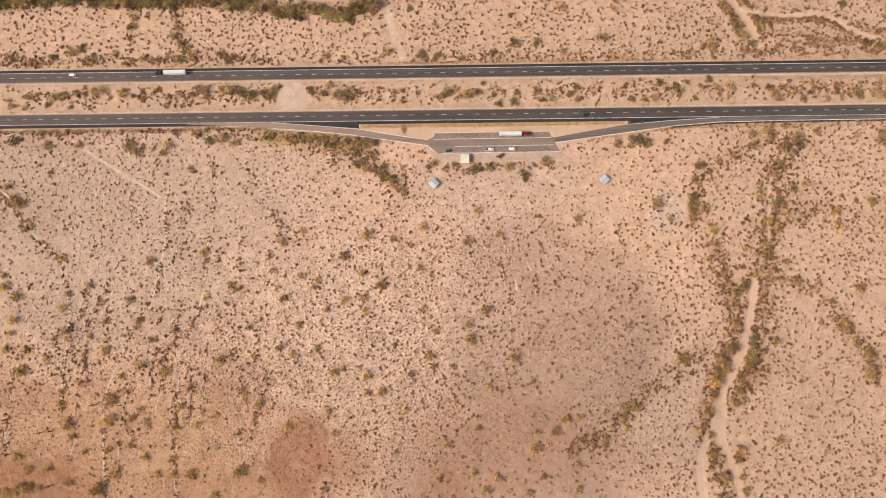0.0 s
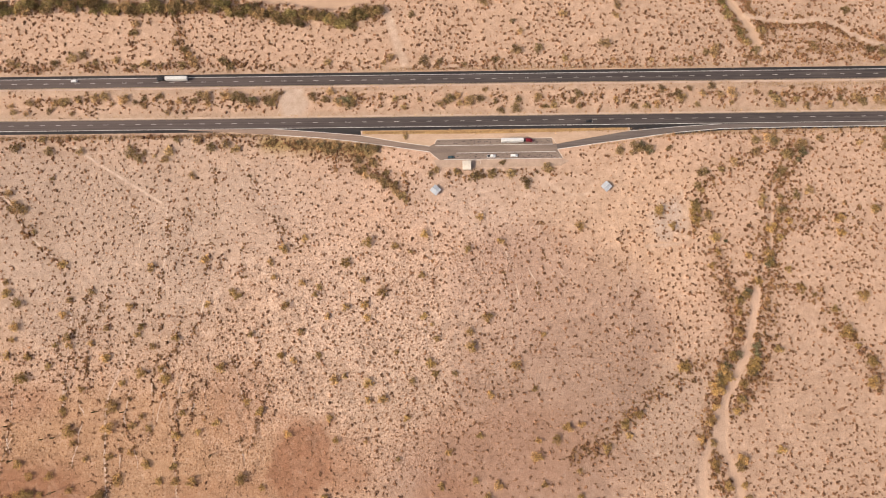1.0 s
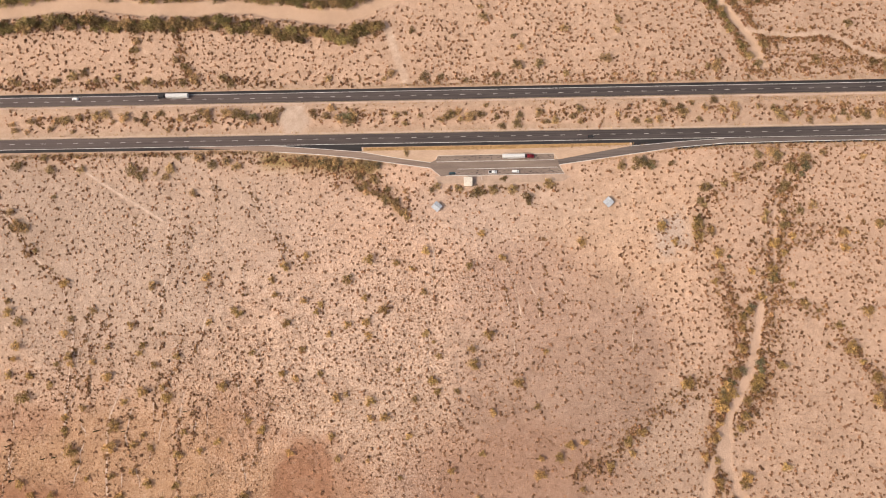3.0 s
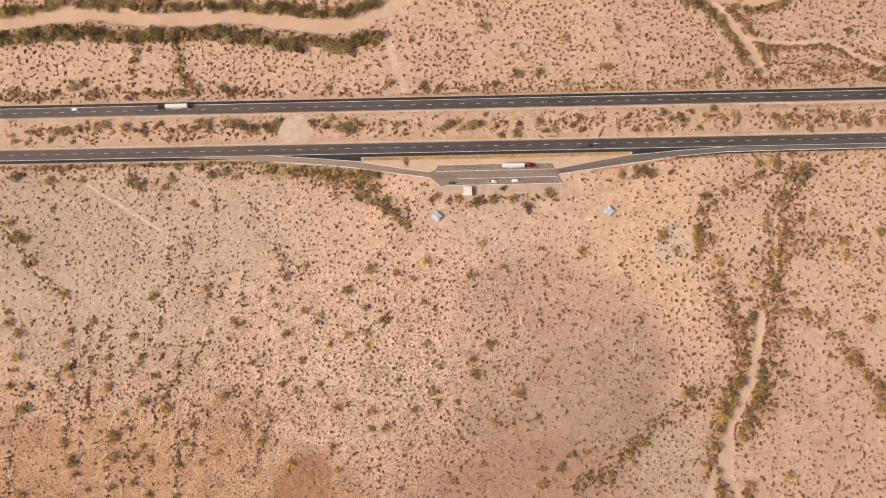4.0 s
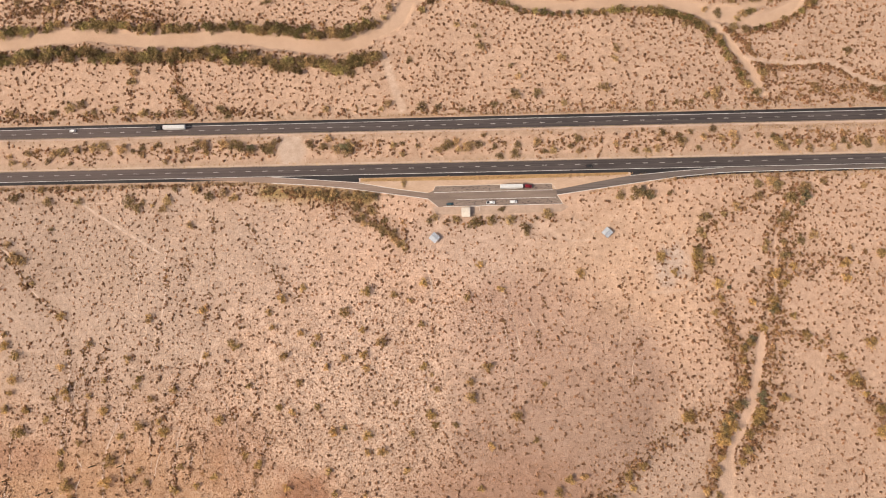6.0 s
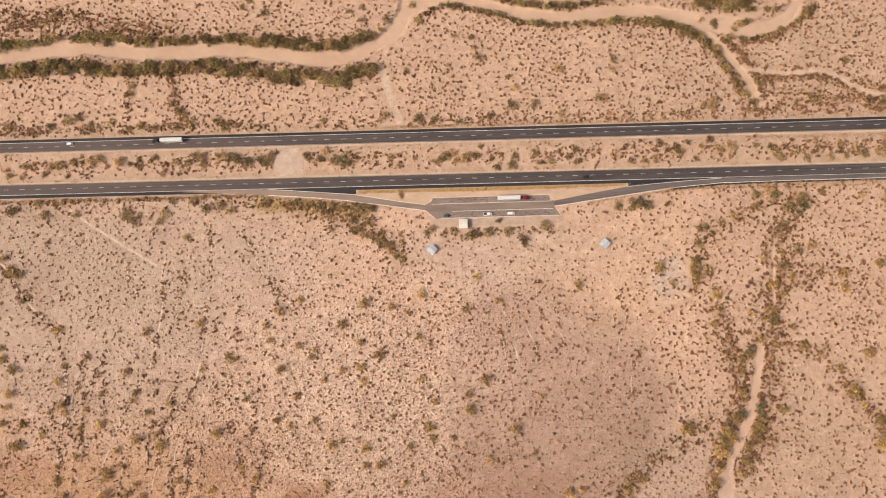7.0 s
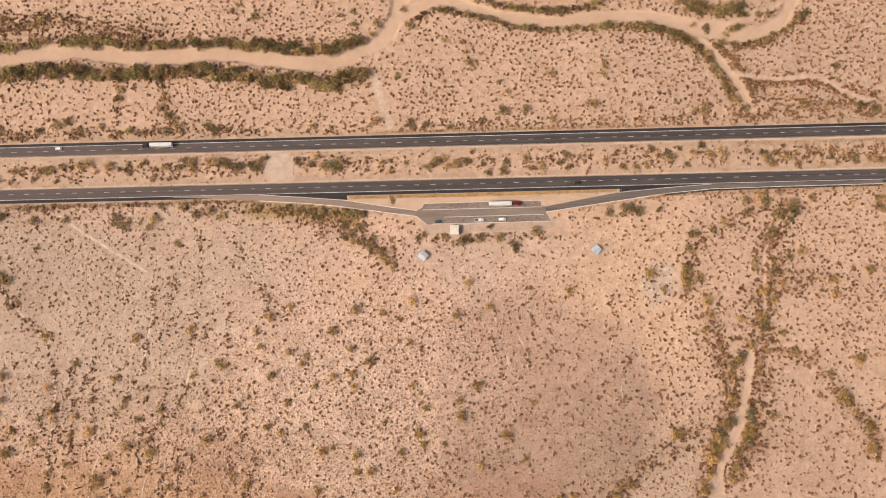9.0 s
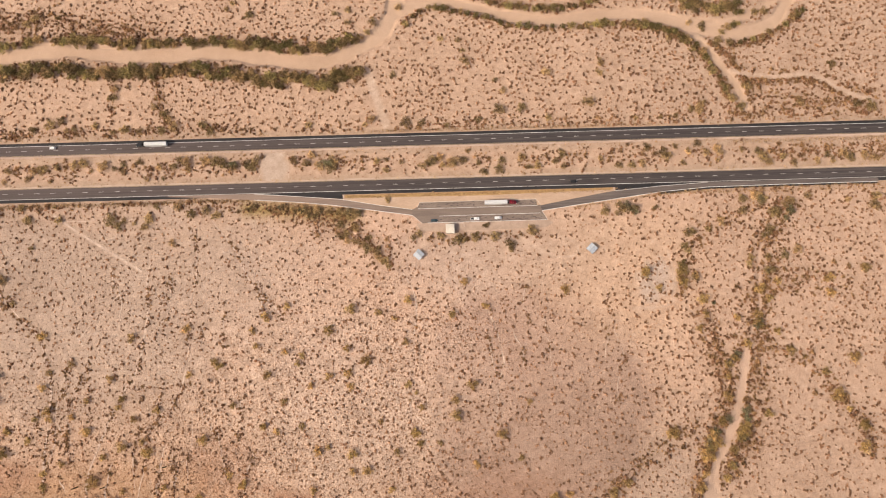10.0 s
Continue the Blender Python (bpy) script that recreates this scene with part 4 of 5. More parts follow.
def bed_ribbon(name, p, wide):
    """A strip of washed sand that lies on the ground along a line."""
    d = np.gradient(p, axis=0)
    d /= np.hypot(d[:, 0], d[:, 1])[:, None] + 1e-9
    left, right = p + np.c_[-d[:, 1], d[:, 0]] * wide[:, None] / 2, p - np.c_[-d[:, 1], d[:, 0]] * wide[:, None] / 2
    rim = np.stack((left, right), 1).reshape(-1, 2)
    k = np.arange(len(p) - 1)[:, None] * 2
    strip = raw_mesh(name, np.c_[rim, land(rim[:, 0], rim[:, 1]) + 0.14], k + np.array((0, 1, 3, 2)), RILL_SAND)
    strip.parent = ground
    return strip


for i, p in enumerate(RILLS):
    taper = np.minimum(1, np.minimum(np.arange(len(p)), np.arange(len(p))[::-1]) / 5 + 0.15)
    last_rill = bed_ribbon("rill", p, rill_rng.uniform(0.45, 0.85) * (1.9 if i < 4 else 0.9) * np.clip(2.6 * cloud(p[:, 0], p[:, 1], 7, 55, 2) - 0.5, 0.3 if i < 4 else 0.05, 1.6) * taper)
tagged(last_rill, "thin winding bed of pale washed sand")
p = smooth_line(TRACK_WEST, 1.4)
tagged(bed_ribbon("track", p, 1.1 + 0.9 * cloud(p[:, 0], p[:, 1], 9, 56, 2)), "straight pale graded track")
p = smooth_line([(-312, -20.5), (-280, -21), (-252, -20.5)], 1.4)
bed_ribbon("track", p, 0.15 + 0.5 * cloud(p[:, 0], p[:, 1], 7, 57, 2))

for crossing in ([(-164, 6.5), (-161, 13), (-156, 20), (-150, 25), (-144, 27)], [(-158, 6), (-156, 13), (-152, 20), (-147, 26)], [(-141.5, 7), (-142, 16), (-142.2, 26.5)], [(-287, -105), (-281.5, -97.2), (-268.4, -81.6), (-253, -67.9), (-244.5, -60)]):
    p = smooth_line(crossing, 1.4)
    bed_ribbon("track", p, 0.2 + 0.35 * cloud(p[:, 0], p[:, 1], 6, 58, 2))

# roads
FAR = 1600.0


def carriageway(name, y_dash, edges, shoulder, white_y, yellow_y, gravel, swing, label):
    """One side of the highway: lanes, sealed shoulder, edge lines and lane dashes."""
    road = part(name, prism([(-FAR, edges[0]), (FAR, edges[0]), (FAR, edges[1]), (-FAR, edges[1])], -0.35, 0.06), ASPHALT)
    tagged(road, label, "road", kind="structure")
    part("shoulder", prism([(-FAR, shoulder[0]), (FAR, shoulder[0]), (FAR, shoulder[1]), (-FAR, shoulder[1])], 0.02, 0.066), ASPHALT_NEW, road, "darker sealed asphalt shoulder")
    part("edge_line", prism([(-FAR, white_y - 0.12), (FAR, white_y - 0.12), (FAR, white_y + 0.12), (-FAR, white_y + 0.12)], 0.03, 0.076), PAINT, road, "white painted edge line")
    part("edge_line", prism([(-FAR, yellow_y - 0.09), (FAR, yellow_y - 0.09), (FAR, yellow_y + 0.09), (-FAR, yellow_y + 0.09)], 0.03, 0.074), PAINT_YELLOW, road, "worn yellow edge line")
    part("gravel_edge", prism([(-FAR, gravel[0]), (FAR, gravel[0]), (FAR, gravel[1]), (-FAR, gravel[1])], -0.2, 0.05), GRAVEL_PALE, road, "pale pinkish gravel strip")
    first = part("lane_dash", box(-1.9, 1.9, -0.1, 0.1, 0.03, 0.074), PAINT_WORN, road)
    for i in range(-6, 64):
        dash = first if i == -6 else new("lane_dash", first.data)
        dash.parent, dash.location = road, (-359.5 + 11.6 * i + 0.0093 * i * i, y_dash, 0)
    road.rotation_euler[2] = swing
    return road


carriageway("road", 0.5, ROAD_EAST, (-6.2, -4.0), -3.65, 4.0, (4.3, 5.7), -0.0004, "dark asphalt two-lane carriageway with white dashes")
road_westbound = carriageway("road", 33.1, ROAD_WEST, (36.9, 39.0), 36.7, 29.5, (27.6, 29.1), 0.0009, "dark asphalt two-lane carriageway beside the sandy median")
bar = part("rumble_bar", box(-0.07, 0.07, -0.6, 0.6, 0.03, 0.082), ASPHALT_RAMP, road_westbound, "pale worn rumble bar")
for i in range(64):
    tick = bar if i == 0 else new("rumble_bar", bar.data)
    tick.parent, tick.location = road_westbound, (-352 + i * 1.75 + 0.8 * math.sin(i * 2.3), 38.0 + 0.25 * math.sin(i * 1.7), 0)
ramp_in = tagged(part("road", band(RAMP_IN_UPPER, RAMP_IN_LOWER, -0.3, 0.070), ASPHALT_OLD), "dusty grey asphalt exit ramp into the rest area", "road", kind="structure")
ramp_out = tagged(part("road", band(RAMP_OUT_UPPER, RAMP_OUT_LOWER, -0.3, 0.070), ASPHALT_RAMP), "dusty grey asphalt ramp back to the highway", "road", kind="structure")
part("gore", prism([(96, -6.1), (150, -6.1), (125, -7.0), (96, -8.6)], -0.2, 0.064), ASPHALT_NEW, ramp_out, "dark sealed asphalt wedge")
part("shoulder", band([(x, y - 0.15) for x, y in RAMP_OUT_LOWER[3:]], [(x, y - 1.5) for x, y in RAMP_OUT_LOWER[3:]], -0.2, 0.062), ASPHALT_NEW, ramp_out, "dark sealed asphalt shoulder")
gore = part("gore", prism(GORE, -0.2, 0.064), ASPHALT_NEW, ramp_in, "dark sealed asphalt wedge")
for owner, upper, lower in ((ramp_in, RAMP_IN_UPPER[2:7], RAMP_IN_LOWER[2:]), (ramp_out, RAMP_OUT_UPPER[2:5], RAMP_OUT_LOWER)):
    part("edge_line", ribbon(upper, 0.28, 0.03, 0.078), PAINT, owner, "white painted edge line")
    part("edge_line", ribbon(lower, 0.36, 0.03, 0.09), PAINT, owner, "white painted edge line")

# rest area lot
lot = tagged(part("pavement", prism(LOT, -0.3, 0.078), ASPHALT_LOT), "worn grey asphalt rest area parking lot", "parking lot", kind="structure")
part("truck_bay", prism([(-45, -13.8), (37.4, -13.8), (39, -18.1), (-47, -18.4)], 0.0, 0.083), ASPHALT_OIL, lot, "oil-stained truck parking strip")
part("car_bay", prism([(-33, -24.2), (41, -23.9), (44.6, -28.6), (-40, -28.9)], 0.0, 0.083), ASPHALT_OIL, lot, "oil-stained car parking strip")
for a, b in (((-47.5, -18.3), (38.6, -18.1)), ((-32.4, -24.0), (40.5, -23.7)), ((-41, -28.9), (44.8, -28.8))):
    part("bay_line", ribbon([a, b], 0.26, 0.03, 0.09), PAINT, lot, "white painted bay line")
for edge in (LOT[3:7], LOT[7:9], LOT[:2]):
    part("kerb", ribbon(edge, 0.4, -0.2, 0.2), KERB, lot, "pale concrete kerb")
apron = tagged(part("pavement", prism(APRON_LINE, -0.3, 0.11), APRON), "dusty tan concrete walk beside the parking lot", "pavement", kind="structure")
part("kerb", ribbon([(-21.6, -29.5), (-14.9, -29.6), (-14.7, -32.6)], 0.5, 0.0, 0.3), KERB, apron, "pale concrete kerb")
island = tagged(part("traffic_island", prism(ISLAND, -0.3, 0.10), GRAVEL), "sandy traffic island with a golden dry grass strip", "traffic island", kind="structure")
part("grass_strip", band([(-100.8, -6.6), (0, -6.4), (94.0, -6.3)], [(-100.8, -8.8), (0, -9.6), (94.0, -7.8)], 0.0, 0.106), DRY_GRASS, island, "golden dry grass strip")
part("kerb", ribbon([(-101.5, -6.3), (-101.8, -9.0)], 0.5, 0.0, 0.18), KERB, island, "pale concrete kerb")
part("kerb", ribbon([(95.0, -6.2), (95.0, -8.0)], 0.5, 0.0, 0.18), KERB, island, "pale concrete kerb")

# plants


def clump(rng, count, leaf, centres):
    """Leaf clumps as small bent triangles scattered in and on lumps (x, y, z, radius, height), and the tone of each."""
    verts, tones = np.empty((count, 3, 3)), np.empty(count)
    lump_tones = rng.uniform(0.62, 1.3, len(centres))
    for i in range(count):
        which = rng.integers(len(centres))
        cx, cy, cz, r, h = centres[which]
        tones[i] = lump_tones[which] * rng.uniform(0.85, 1.15)
        d = rng.normal(size=3)
        d /= np.linalg.norm(d) + 1e-9
        d[2] = abs(d[2]) if rng.random() < 0.8 else d[2]
        k = rng.random() ** 0.3
        p = np.array((cx + d[0] * r * k, cy + d[1] * r * k, cz + d[2] * h * k))
        u, v = rng.normal(size=3), rng.normal(size=3)
        u[2] *= 0.5
        v[2] *= 0.5
        s = leaf * rng.uniform(0.6, 1.4)
        u, v = u / np.linalg.norm(u) * s, v / np.linalg.norm(v) * s
        verts[i] = p, p + u, p + u * 0.4 + v
    verts[..., 2] = np.maximum(verts[..., 2], 0.02)
    return verts, tones


def soup(name, triangles, tones, mat, parent=None):
    ob = raw_mesh(name, triangles.reshape(-1, 3), np.arange(len(triangles) * 3).reshape(-1, 3), mat)
    shade = np.repeat(tones, 3)
    ob.data.attributes.new("clump_tone", "FLOAT_COLOR", "POINT").data.foreach_set("color", np.c_[shade, shade, shade, np.ones(len(shade))].astype(np.float32).ravel())
    ob.parent = parent
    return ob


def bush_kinds(rng, kinds, count, leaf, flat, apart=0.27):
    out = []
    for _ in range(kinds):
        lumps = [(rng.normal() * apart, rng.normal() * apart, 0.15, rng.uniform(0.45, 0.7), rng.uniform(0.5, 0.9) * flat) for _ in range(rng.integers(2, 5))]
        out.append(clump(rng, count, leaf, lumps))
    return out


def dome_kinds(rng, kinds, count, leaf, flat, sides=8):
    """Compact rounded bushes: a lumpy cushion of twigs with leaf clumps standing off it."""
    out = []
    for _ in range(kinds):
        a = np.arange(sides) * 2 * np.pi / sides
        long, turn = rng.uniform(0.62, 1.0), rng.uniform(0, np.pi)
        rings = []
        for r, z in ((0.60, 0.0), (0.44, 0.62)):
            k = r * rng.uniform(0.72, 1.24, sides) * np.where(np.abs(np.cos(a - turn)) > 0.6, 1.0, long)
            rings.append(np.c_[np.cos(a) * k, np.sin(a) * k, z * flat * rng.uniform(0.85, 1.1, sides)])
        tip = np.array((rng.normal() * 0.08, rng.normal() * 0.08, flat * 0.8))
        tri = []
        for lo, hi in zip(rings, rings[1:]):
            for i in range(sides):
                j = (i + 1) % sides
                tri += [(lo[i], lo[j], hi[j]), (lo[i], hi[j], hi[i])]
        tri += [(rings[1][i], rings[1][(i + 1) % sides], tip) for i in range(sides)]
        leaves, tones = clump(rng, count, leaf, [(rng.normal() * 0.2, rng.normal() * 0.2, 0.1, rng.uniform(0.5, 0.7), flat * 0.9) for _ in range(2)])
        out.append((np.concatenate((np.array(tri), leaves)), np.r_[rng.uniform(0.7, 1.15, len(tri)), tones]))
    return out


def scatter(name, rng, px, py, size, kinds, mat, label, category):
    """One object of many uncounted plants."""
    pz = land(px, py)
    out, tones = [], []
    turn, pick = rng.uniform(0, 2 * np.pi, len(px)), rng.integers(len(kinds), size=len(px))
    for k, (tri, own) in enumerate(kinds):
        m = pick == k
        tones.append((rng.uniform(0.7, 1.28, m.sum())[:, None] * own[None]).ravel())
        c, s, r = np.cos(turn[m])[:, None, None], np.sin(turn[m])[:, None, None], size[m][:, None, None]
        x, y, z = tri[None, ..., 0], tri[None, ..., 1], tri[None, ..., 2]
        tall = rng.uniform(0.7, 1.2, m.sum())[:, None, None]
        out.append(np.stack((px[m][:, None, None] + (x * c - y * s) * r, py[m][:, None, None] + (x * s + y * c) * r, pz[m][:, None, None] - 0.04 + z * r * tall), -1).reshape(-1, 3, 3))
    return tagged(soup(name, np.concatenate(out), np.concatenate(tones), mat), label, category, kind="stuff")


def jitter(rng, cell, x0, x1, y0, y1, loose=1.0):
    u, v = np.meshgrid(np.arange(x0, x1, cell), np.arange(y0, y1, cell))
    u[1::2] += cell / 2
    return (u + rng.uniform(-loose, loose, u.shape) * cell / 2).ravel(), (v + rng.uniform(-loose, loose, v.shape) * cell / 2).ravel()


def free(x, y, grow=1.5):
    """Places off the roads, river beds and tracks."""
    ok = ~paved(x, y, grow) & (channels(x, y)[1] < 0.25) & ~inside(x, y, ISLAND)
    for line, half in TRACKS:
        ok &= away(x, y, line) > half + 0.5
    for cx, cy, r in ((-24.5, -34, 6), (-47.6, -52.5, 7), (75.9, -51, 7), (-152, 20, 9), (-154, 10, 9)):
        ok &= np.hypot(x - cx, y - cy) > r
    return ok


def mounds(rng, px, py, size):
    """Low hummocks of blown sand that gather round the scrub."""
    n, pz = len(px), land(px, py)
    a = np.arange(7) * 2 * np.pi / 7
    r = size[:, None] * rng.uniform(0.8, 1.3, (n, 7))
    rim = np.stack((px[:, None] - 0.15 * size[:, None] + np.cos(a) * r, py[:, None] + np.sin(a) * r, np.repeat((pz - 0.05)[:, None], 7, 1)), -1)
    top = np.stack((px - 0.2 * size, py, pz + 0.13 * size), -1)
    verts = np.concatenate((rim, top[:, None]), 1)
    k = np.arange(n)[:, None, None] * 8
    fan = np.array([(i, (i + 1) % 7, 7) for i in range(7)])[None]
    ob = raw_mesh("sand_mounds", verts.reshape(-1, 3), (k + fan).reshape(-1, 3), SOIL)
    shade = np.repeat(soil_tone(px, py)[0] * rng.uniform(0.98, 1.09, (n, 1)), 8, 0)
    ob.data.attributes.new("soil", "FLOAT_COLOR", "POINT").data.foreach_set("color", np.c_[shade, np.full(len(shade), 0.3)].astype(np.float32).ravel())
    ob.data.polygons.foreach_set("use_smooth", np.ones(len(ob.data.polygons), bool))
    return tagged(ob, "low mounds of pale blown sand under the scrub", "sand", kind="stuff")


rng = np.random.default_rng(12)
SMALL = dome_kinds(rng, 20, 30, 0.32, 0.40, 6)
TINY = bush_kinds(rng, 6, 10, 0.75, 0.8)
ROUND = dome_kinds(rng, 10, 44, 0.28, 0.8)
SHRUB = bush_kinds(rng, 8, 62, 0.40, 0.8)
px, py = jitter(rng, 3.5, -395, 335, -292, 185, 1.0)
grey, red, brown, gold, ochre, pale, rose = zones(px, py)
thin = 0.81 - 0.35 * red - 0.30 * ochre - 0.20 * brown - 0.12 * gold + 0.12 * pale
thin *= 0.62 + 0.6 * step(cloud(px, py, 38, 81, 3), 0.25, 0.65)
thin *= 1 + 0.8 * rills(px + 1.2, py)
thin *= 1 - 0.9 * blob(px, py, -152, 15, 12, 13, 0.2, 0)
thin *= 1 - 0.25 * blob(px, py, 5, -48, 75, 22, 0.5, 0)
thin *= np.where(np.abs(py - 17) < 8, 0.55, np.where(np.abs(py - 17) < 13, 0.12, 1))
keep = (rng.random(len(px)) < thin) & free(px, py)
px, py = px[keep], py[keep]
size = rng.lognormal(0.22, 0.34, len(px)) * np.where(py > 38, 1.22, 1.0) * np.where(px > 110, 1.12, 1.0) * np.where(zones(px, py)[4] > 0.5, 0.8, 1.0) * np.where(zones(px, py)[0] > 0.5, 0.86, 1.0)
scatter("desert_scrub", rng, px, py, np.clip(size, 0.45, 2.1), SMALL, SCRUB, "low dark brown scrub bushes dotted over the sand", "scrub")
mounds(rng, px, py, np.clip(size, 0.4, 2.0))
px, py = jitter(rng, 1.8, -395, 335, -292, 185)
speckle = 0.14 + 0.95 * blob(px, py, -95, -165, 110, 75, 0.5, (cloud(px, py, 20, 91, 3) - 0.5)) + 0.85 * blob(px, py, -270, -220, 160, 85, 0.5, 0)
speckle *= 0.3 + step(cloud(px, py, 12, 92, 3), 0.3, 0.7)
keep = (rng.random(len(px)) < speckle) & free(px, py)
px, py = px[keep], py[keep]
scatter("desert_herbs", rng, px, py, rng.uniform(0.28, 0.70, len(px)), TINY, SCRUB, "tiny brown desert herbs speckling the pale soil", "scrub")
# shrubs along the washes, gullies and ramps
bx, by, bs = [], [], []
for line, half, thick in BANDS:
    p = smooth_line(line, 1.0)
    n = int(len(p) * thick * half * 0.42)
    i = rng.integers(len(p), size=n)
    bx.append(p[i, 0] + rng.normal(size=n) * half * 0.55)
    by.append(p[i, 1] + rng.normal(size=n) * half * 0.55)
    bs.append(rng.lognormal(0.15, 0.35, n))
for j, p in enumerate(RILLS):
    n = int(len(p) * ((1.6, 1.6, 1.6, 1.6, 0.35, 0.35, 1.6, 1.6)[j] if j < len(GULLIES) else 1.2))
    i = rng.integers(len(p), size=n)
    i = i[cloud(p[i, 0], p[i, 1], 16, 97, 2) > 0.36]
    n = len(i)
    bx.append(p[i, 0] + 0.5 + rng.normal(size=n) * 1.0)
    by.append(p[i, 1] + rng.normal(size=n) * 1.0)
    bs.append(rng.lognormal(-0.1, 0.3, n))
for y0, spread, n, lo, hi in ((44.5, 2.2, 700, -430, 370), (17, 4.2, 1350, -430, 370), (-12, 2.2, 160, -430, -160), (-10, 2.0, 120, 120, 370)):
    x = rng.uniform(lo, hi, n)
    x = x[cloud(x, np.full(n, y0), 18, 95, 2) > 0.42]
    bx.append(x)
    by.append(y0 + rng.normal(size=len(x)) * spread)
    bs.append(rng.lognormal(0.05, 0.35, len(x)))
bx, by, bs = np.concatenate(bx), np.concatenate(by), np.clip(np.concatenate(bs), 0.5, 2.4)
keep = free(bx, by, 1.8)
rust = keep & (rng.random(len(bx)) < 0.5)
scatter("wash_shrubs", rng, bx[keep & ~rust], by[keep & ~rust], bs[keep & ~rust], SHRUB, WASH_SCRUB, "olive brown shrubs crowding the wash banks and verges", "shrubs")
scatter("rust_shrubs", rng, bx[rust], by[rust], bs[rust] * 0.95, ROUND, RUST_SCRUB, "dark rust-brown rounded shrubs along the washes and verges", "shrubs")
# straw tufts along the shoulders and the island
n = 2000
tx = rng.uniform(-430, 370, n)
ty = rng.choice(np.array((5.8, 27.4, 40.3, -7.6)), n) + rng.normal(size=n) * 0.55
keep = ~paved(tx, ty, 0.4) & ~inside(tx, ty, ISLAND)
for line in (RAMP_IN_LOWER[:6], RAMP_OUT_LOWER[1:]):
    p = smooth_line(line, 0.5)
    i = rng.integers(len(p), size=len(p))
    tx, ty = np.r_[tx, p[i, 0] + rng.normal(size=len(i)) * 0.4], np.r_[ty, p[i, 1] - 1.6 + rng.normal(size=len(i)) * 0.5]
keep = ~paved(tx, ty, 0.4) & ~inside(tx, ty, ISLAND)
rx = rng.uniform(-430, -170, 800)
tx, ty = np.r_[tx[keep], rx], np.r_[ty[keep], -8.6 + rng.normal(size=800) * 0.7]
keep = ~paved(tx, ty, 0.4)
ix, iy = rng.uniform(-100, 93, 600), rng.normal(-7.9, 0.8, 600)
tx, ty = np.r_[tx[keep], ix[(iy < -6.5) & (iy > -9.5)]], np.r_[ty[keep], iy[(iy < -6.5) & (iy > -9.5)]]
for y0, x0, x1, lean in ((-10.6, 120, 310, -0.002), (-8.9, -380, -225, 0.0), (26.4, 185, 310, 0.0), (41.6, -80, 130, 0.001)):
    fx = np.arange(x0, x1, 1.75) + rng.normal(size=len(np.arange(x0, x1, 1.75))) * 0.2
    for dy in (0.0, -0.7, -1.4):
        tx, ty = np.r_[tx, fx + dy * 0.25], np.r_[ty, y0 + dy + lean * (fx - x0) + rng.normal(size=len(fx)) * 0.15]
scatter("dry_grass", rng, tx, ty, rng.uniform(0.28, 0.8, len(tx)), TINY, TUFT, "straw-coloured dry grass tufts along the asphalt edges", "grass")


def tree(rng, name, leaf_mat, lumps, tall, leaves, leaf, label, category, group, spread=0.78):
    """A low branching tree about 1 m in crown radius, to be scaled: trunk with limbs, and a crown of clumps."""
    root = tagged(new(name), label, category, group)
    centres, limbs = [], [rod((0, 0, -0.15), (0.02, 0.03, tall * 0.3), 0.07, 0.05, 7)]
    for i in range(lumps):
        a, r = i * 2.4 + rng.uniform(-0.5, 0.5), spread * math.sqrt((i + 0.35) / lumps)
        c = (r * math.cos(a), r * math.sin(a), tall * rng.uniform(0.25, 0.68))
        centres.append((*c, rng.uniform(0.26, 0.44), rng.uniform(0.28, 0.44) * tall))
        limbs.append(rod((0.02, 0.03, tall * 0.25), c, 0.04, 0.012, 5))
    part("trunk", join(*limbs), BARK, root)
    soup("crown", *clump(rng, leaves, leaf, centres), leaf_mat, root)
    return root


def stand(kinds, places, rng, squash=(0.85, 1.15)):
    """Copies of the trees, the first of each kind moved to its own place."""
    used = set()
    px, py = np.array([p[0] for p in places], float), np.array([p[1] for p in places], float)
    pz = land(px, py)
    for i, (x, y, r) in enumerate(places):
        k = int(rng.integers(len(kinds)))
        r *= rng.uniform(0.88, 1.12)
        m = Matrix.Translation((x, y, pz[i])) @ Matrix.Rotation(rng.uniform(0, 6.28), 4, "Z") @ Matrix.Diagonal((r * rng.uniform(*squash), r * rng.uniform(*squash), r * rng.uniform(0.85, 1.15), 1))
        ob = copy_thing(kinds[k], m) if k in used else kinds[k]
        used.add(k)
        ob.matrix_basis = m
    for k, t in enumerate(kinds):
        if k not in used:
            for o in (*t.children_recursive, t):
                bpy.data.objects.remove(o)


rng = np.random.default_rng(21)
palo = [tree(rng, "palo_verde_tree", PALO_VERDE, 9, 0.8, 680, 0.12, "yellow-green palo verde tree on open desert sand", "tree", "desert trees") for _ in range(6)]
stand(palo, TREES_GREY_FLAT + TREES_MIDDLE + TREES_EAST + TREES_SOUTHWEST + TREES_SOUTH_EDGE + TREES_SOUTH + TREES_SOUTHEAST, rng)
ironwood = [tree(rng, "ironwood_tree", GREY_LEAF, 9, 0.85, 720, 0.12, "grey-green ironwood tree on the sandy wash bank", "tree", "grey-green trees", 0.74) for _ in range(4)]
stand(ironwood, TREES_GREY_GREEN, rng)
shrubs = [tree(rng, "mesquite_shrub", MESQUITE, 9, 0.64, 640, 0.12, "olive brown mesquite shrub beside the highway", "shrub", "roadside shrubs") for _ in range(6)]
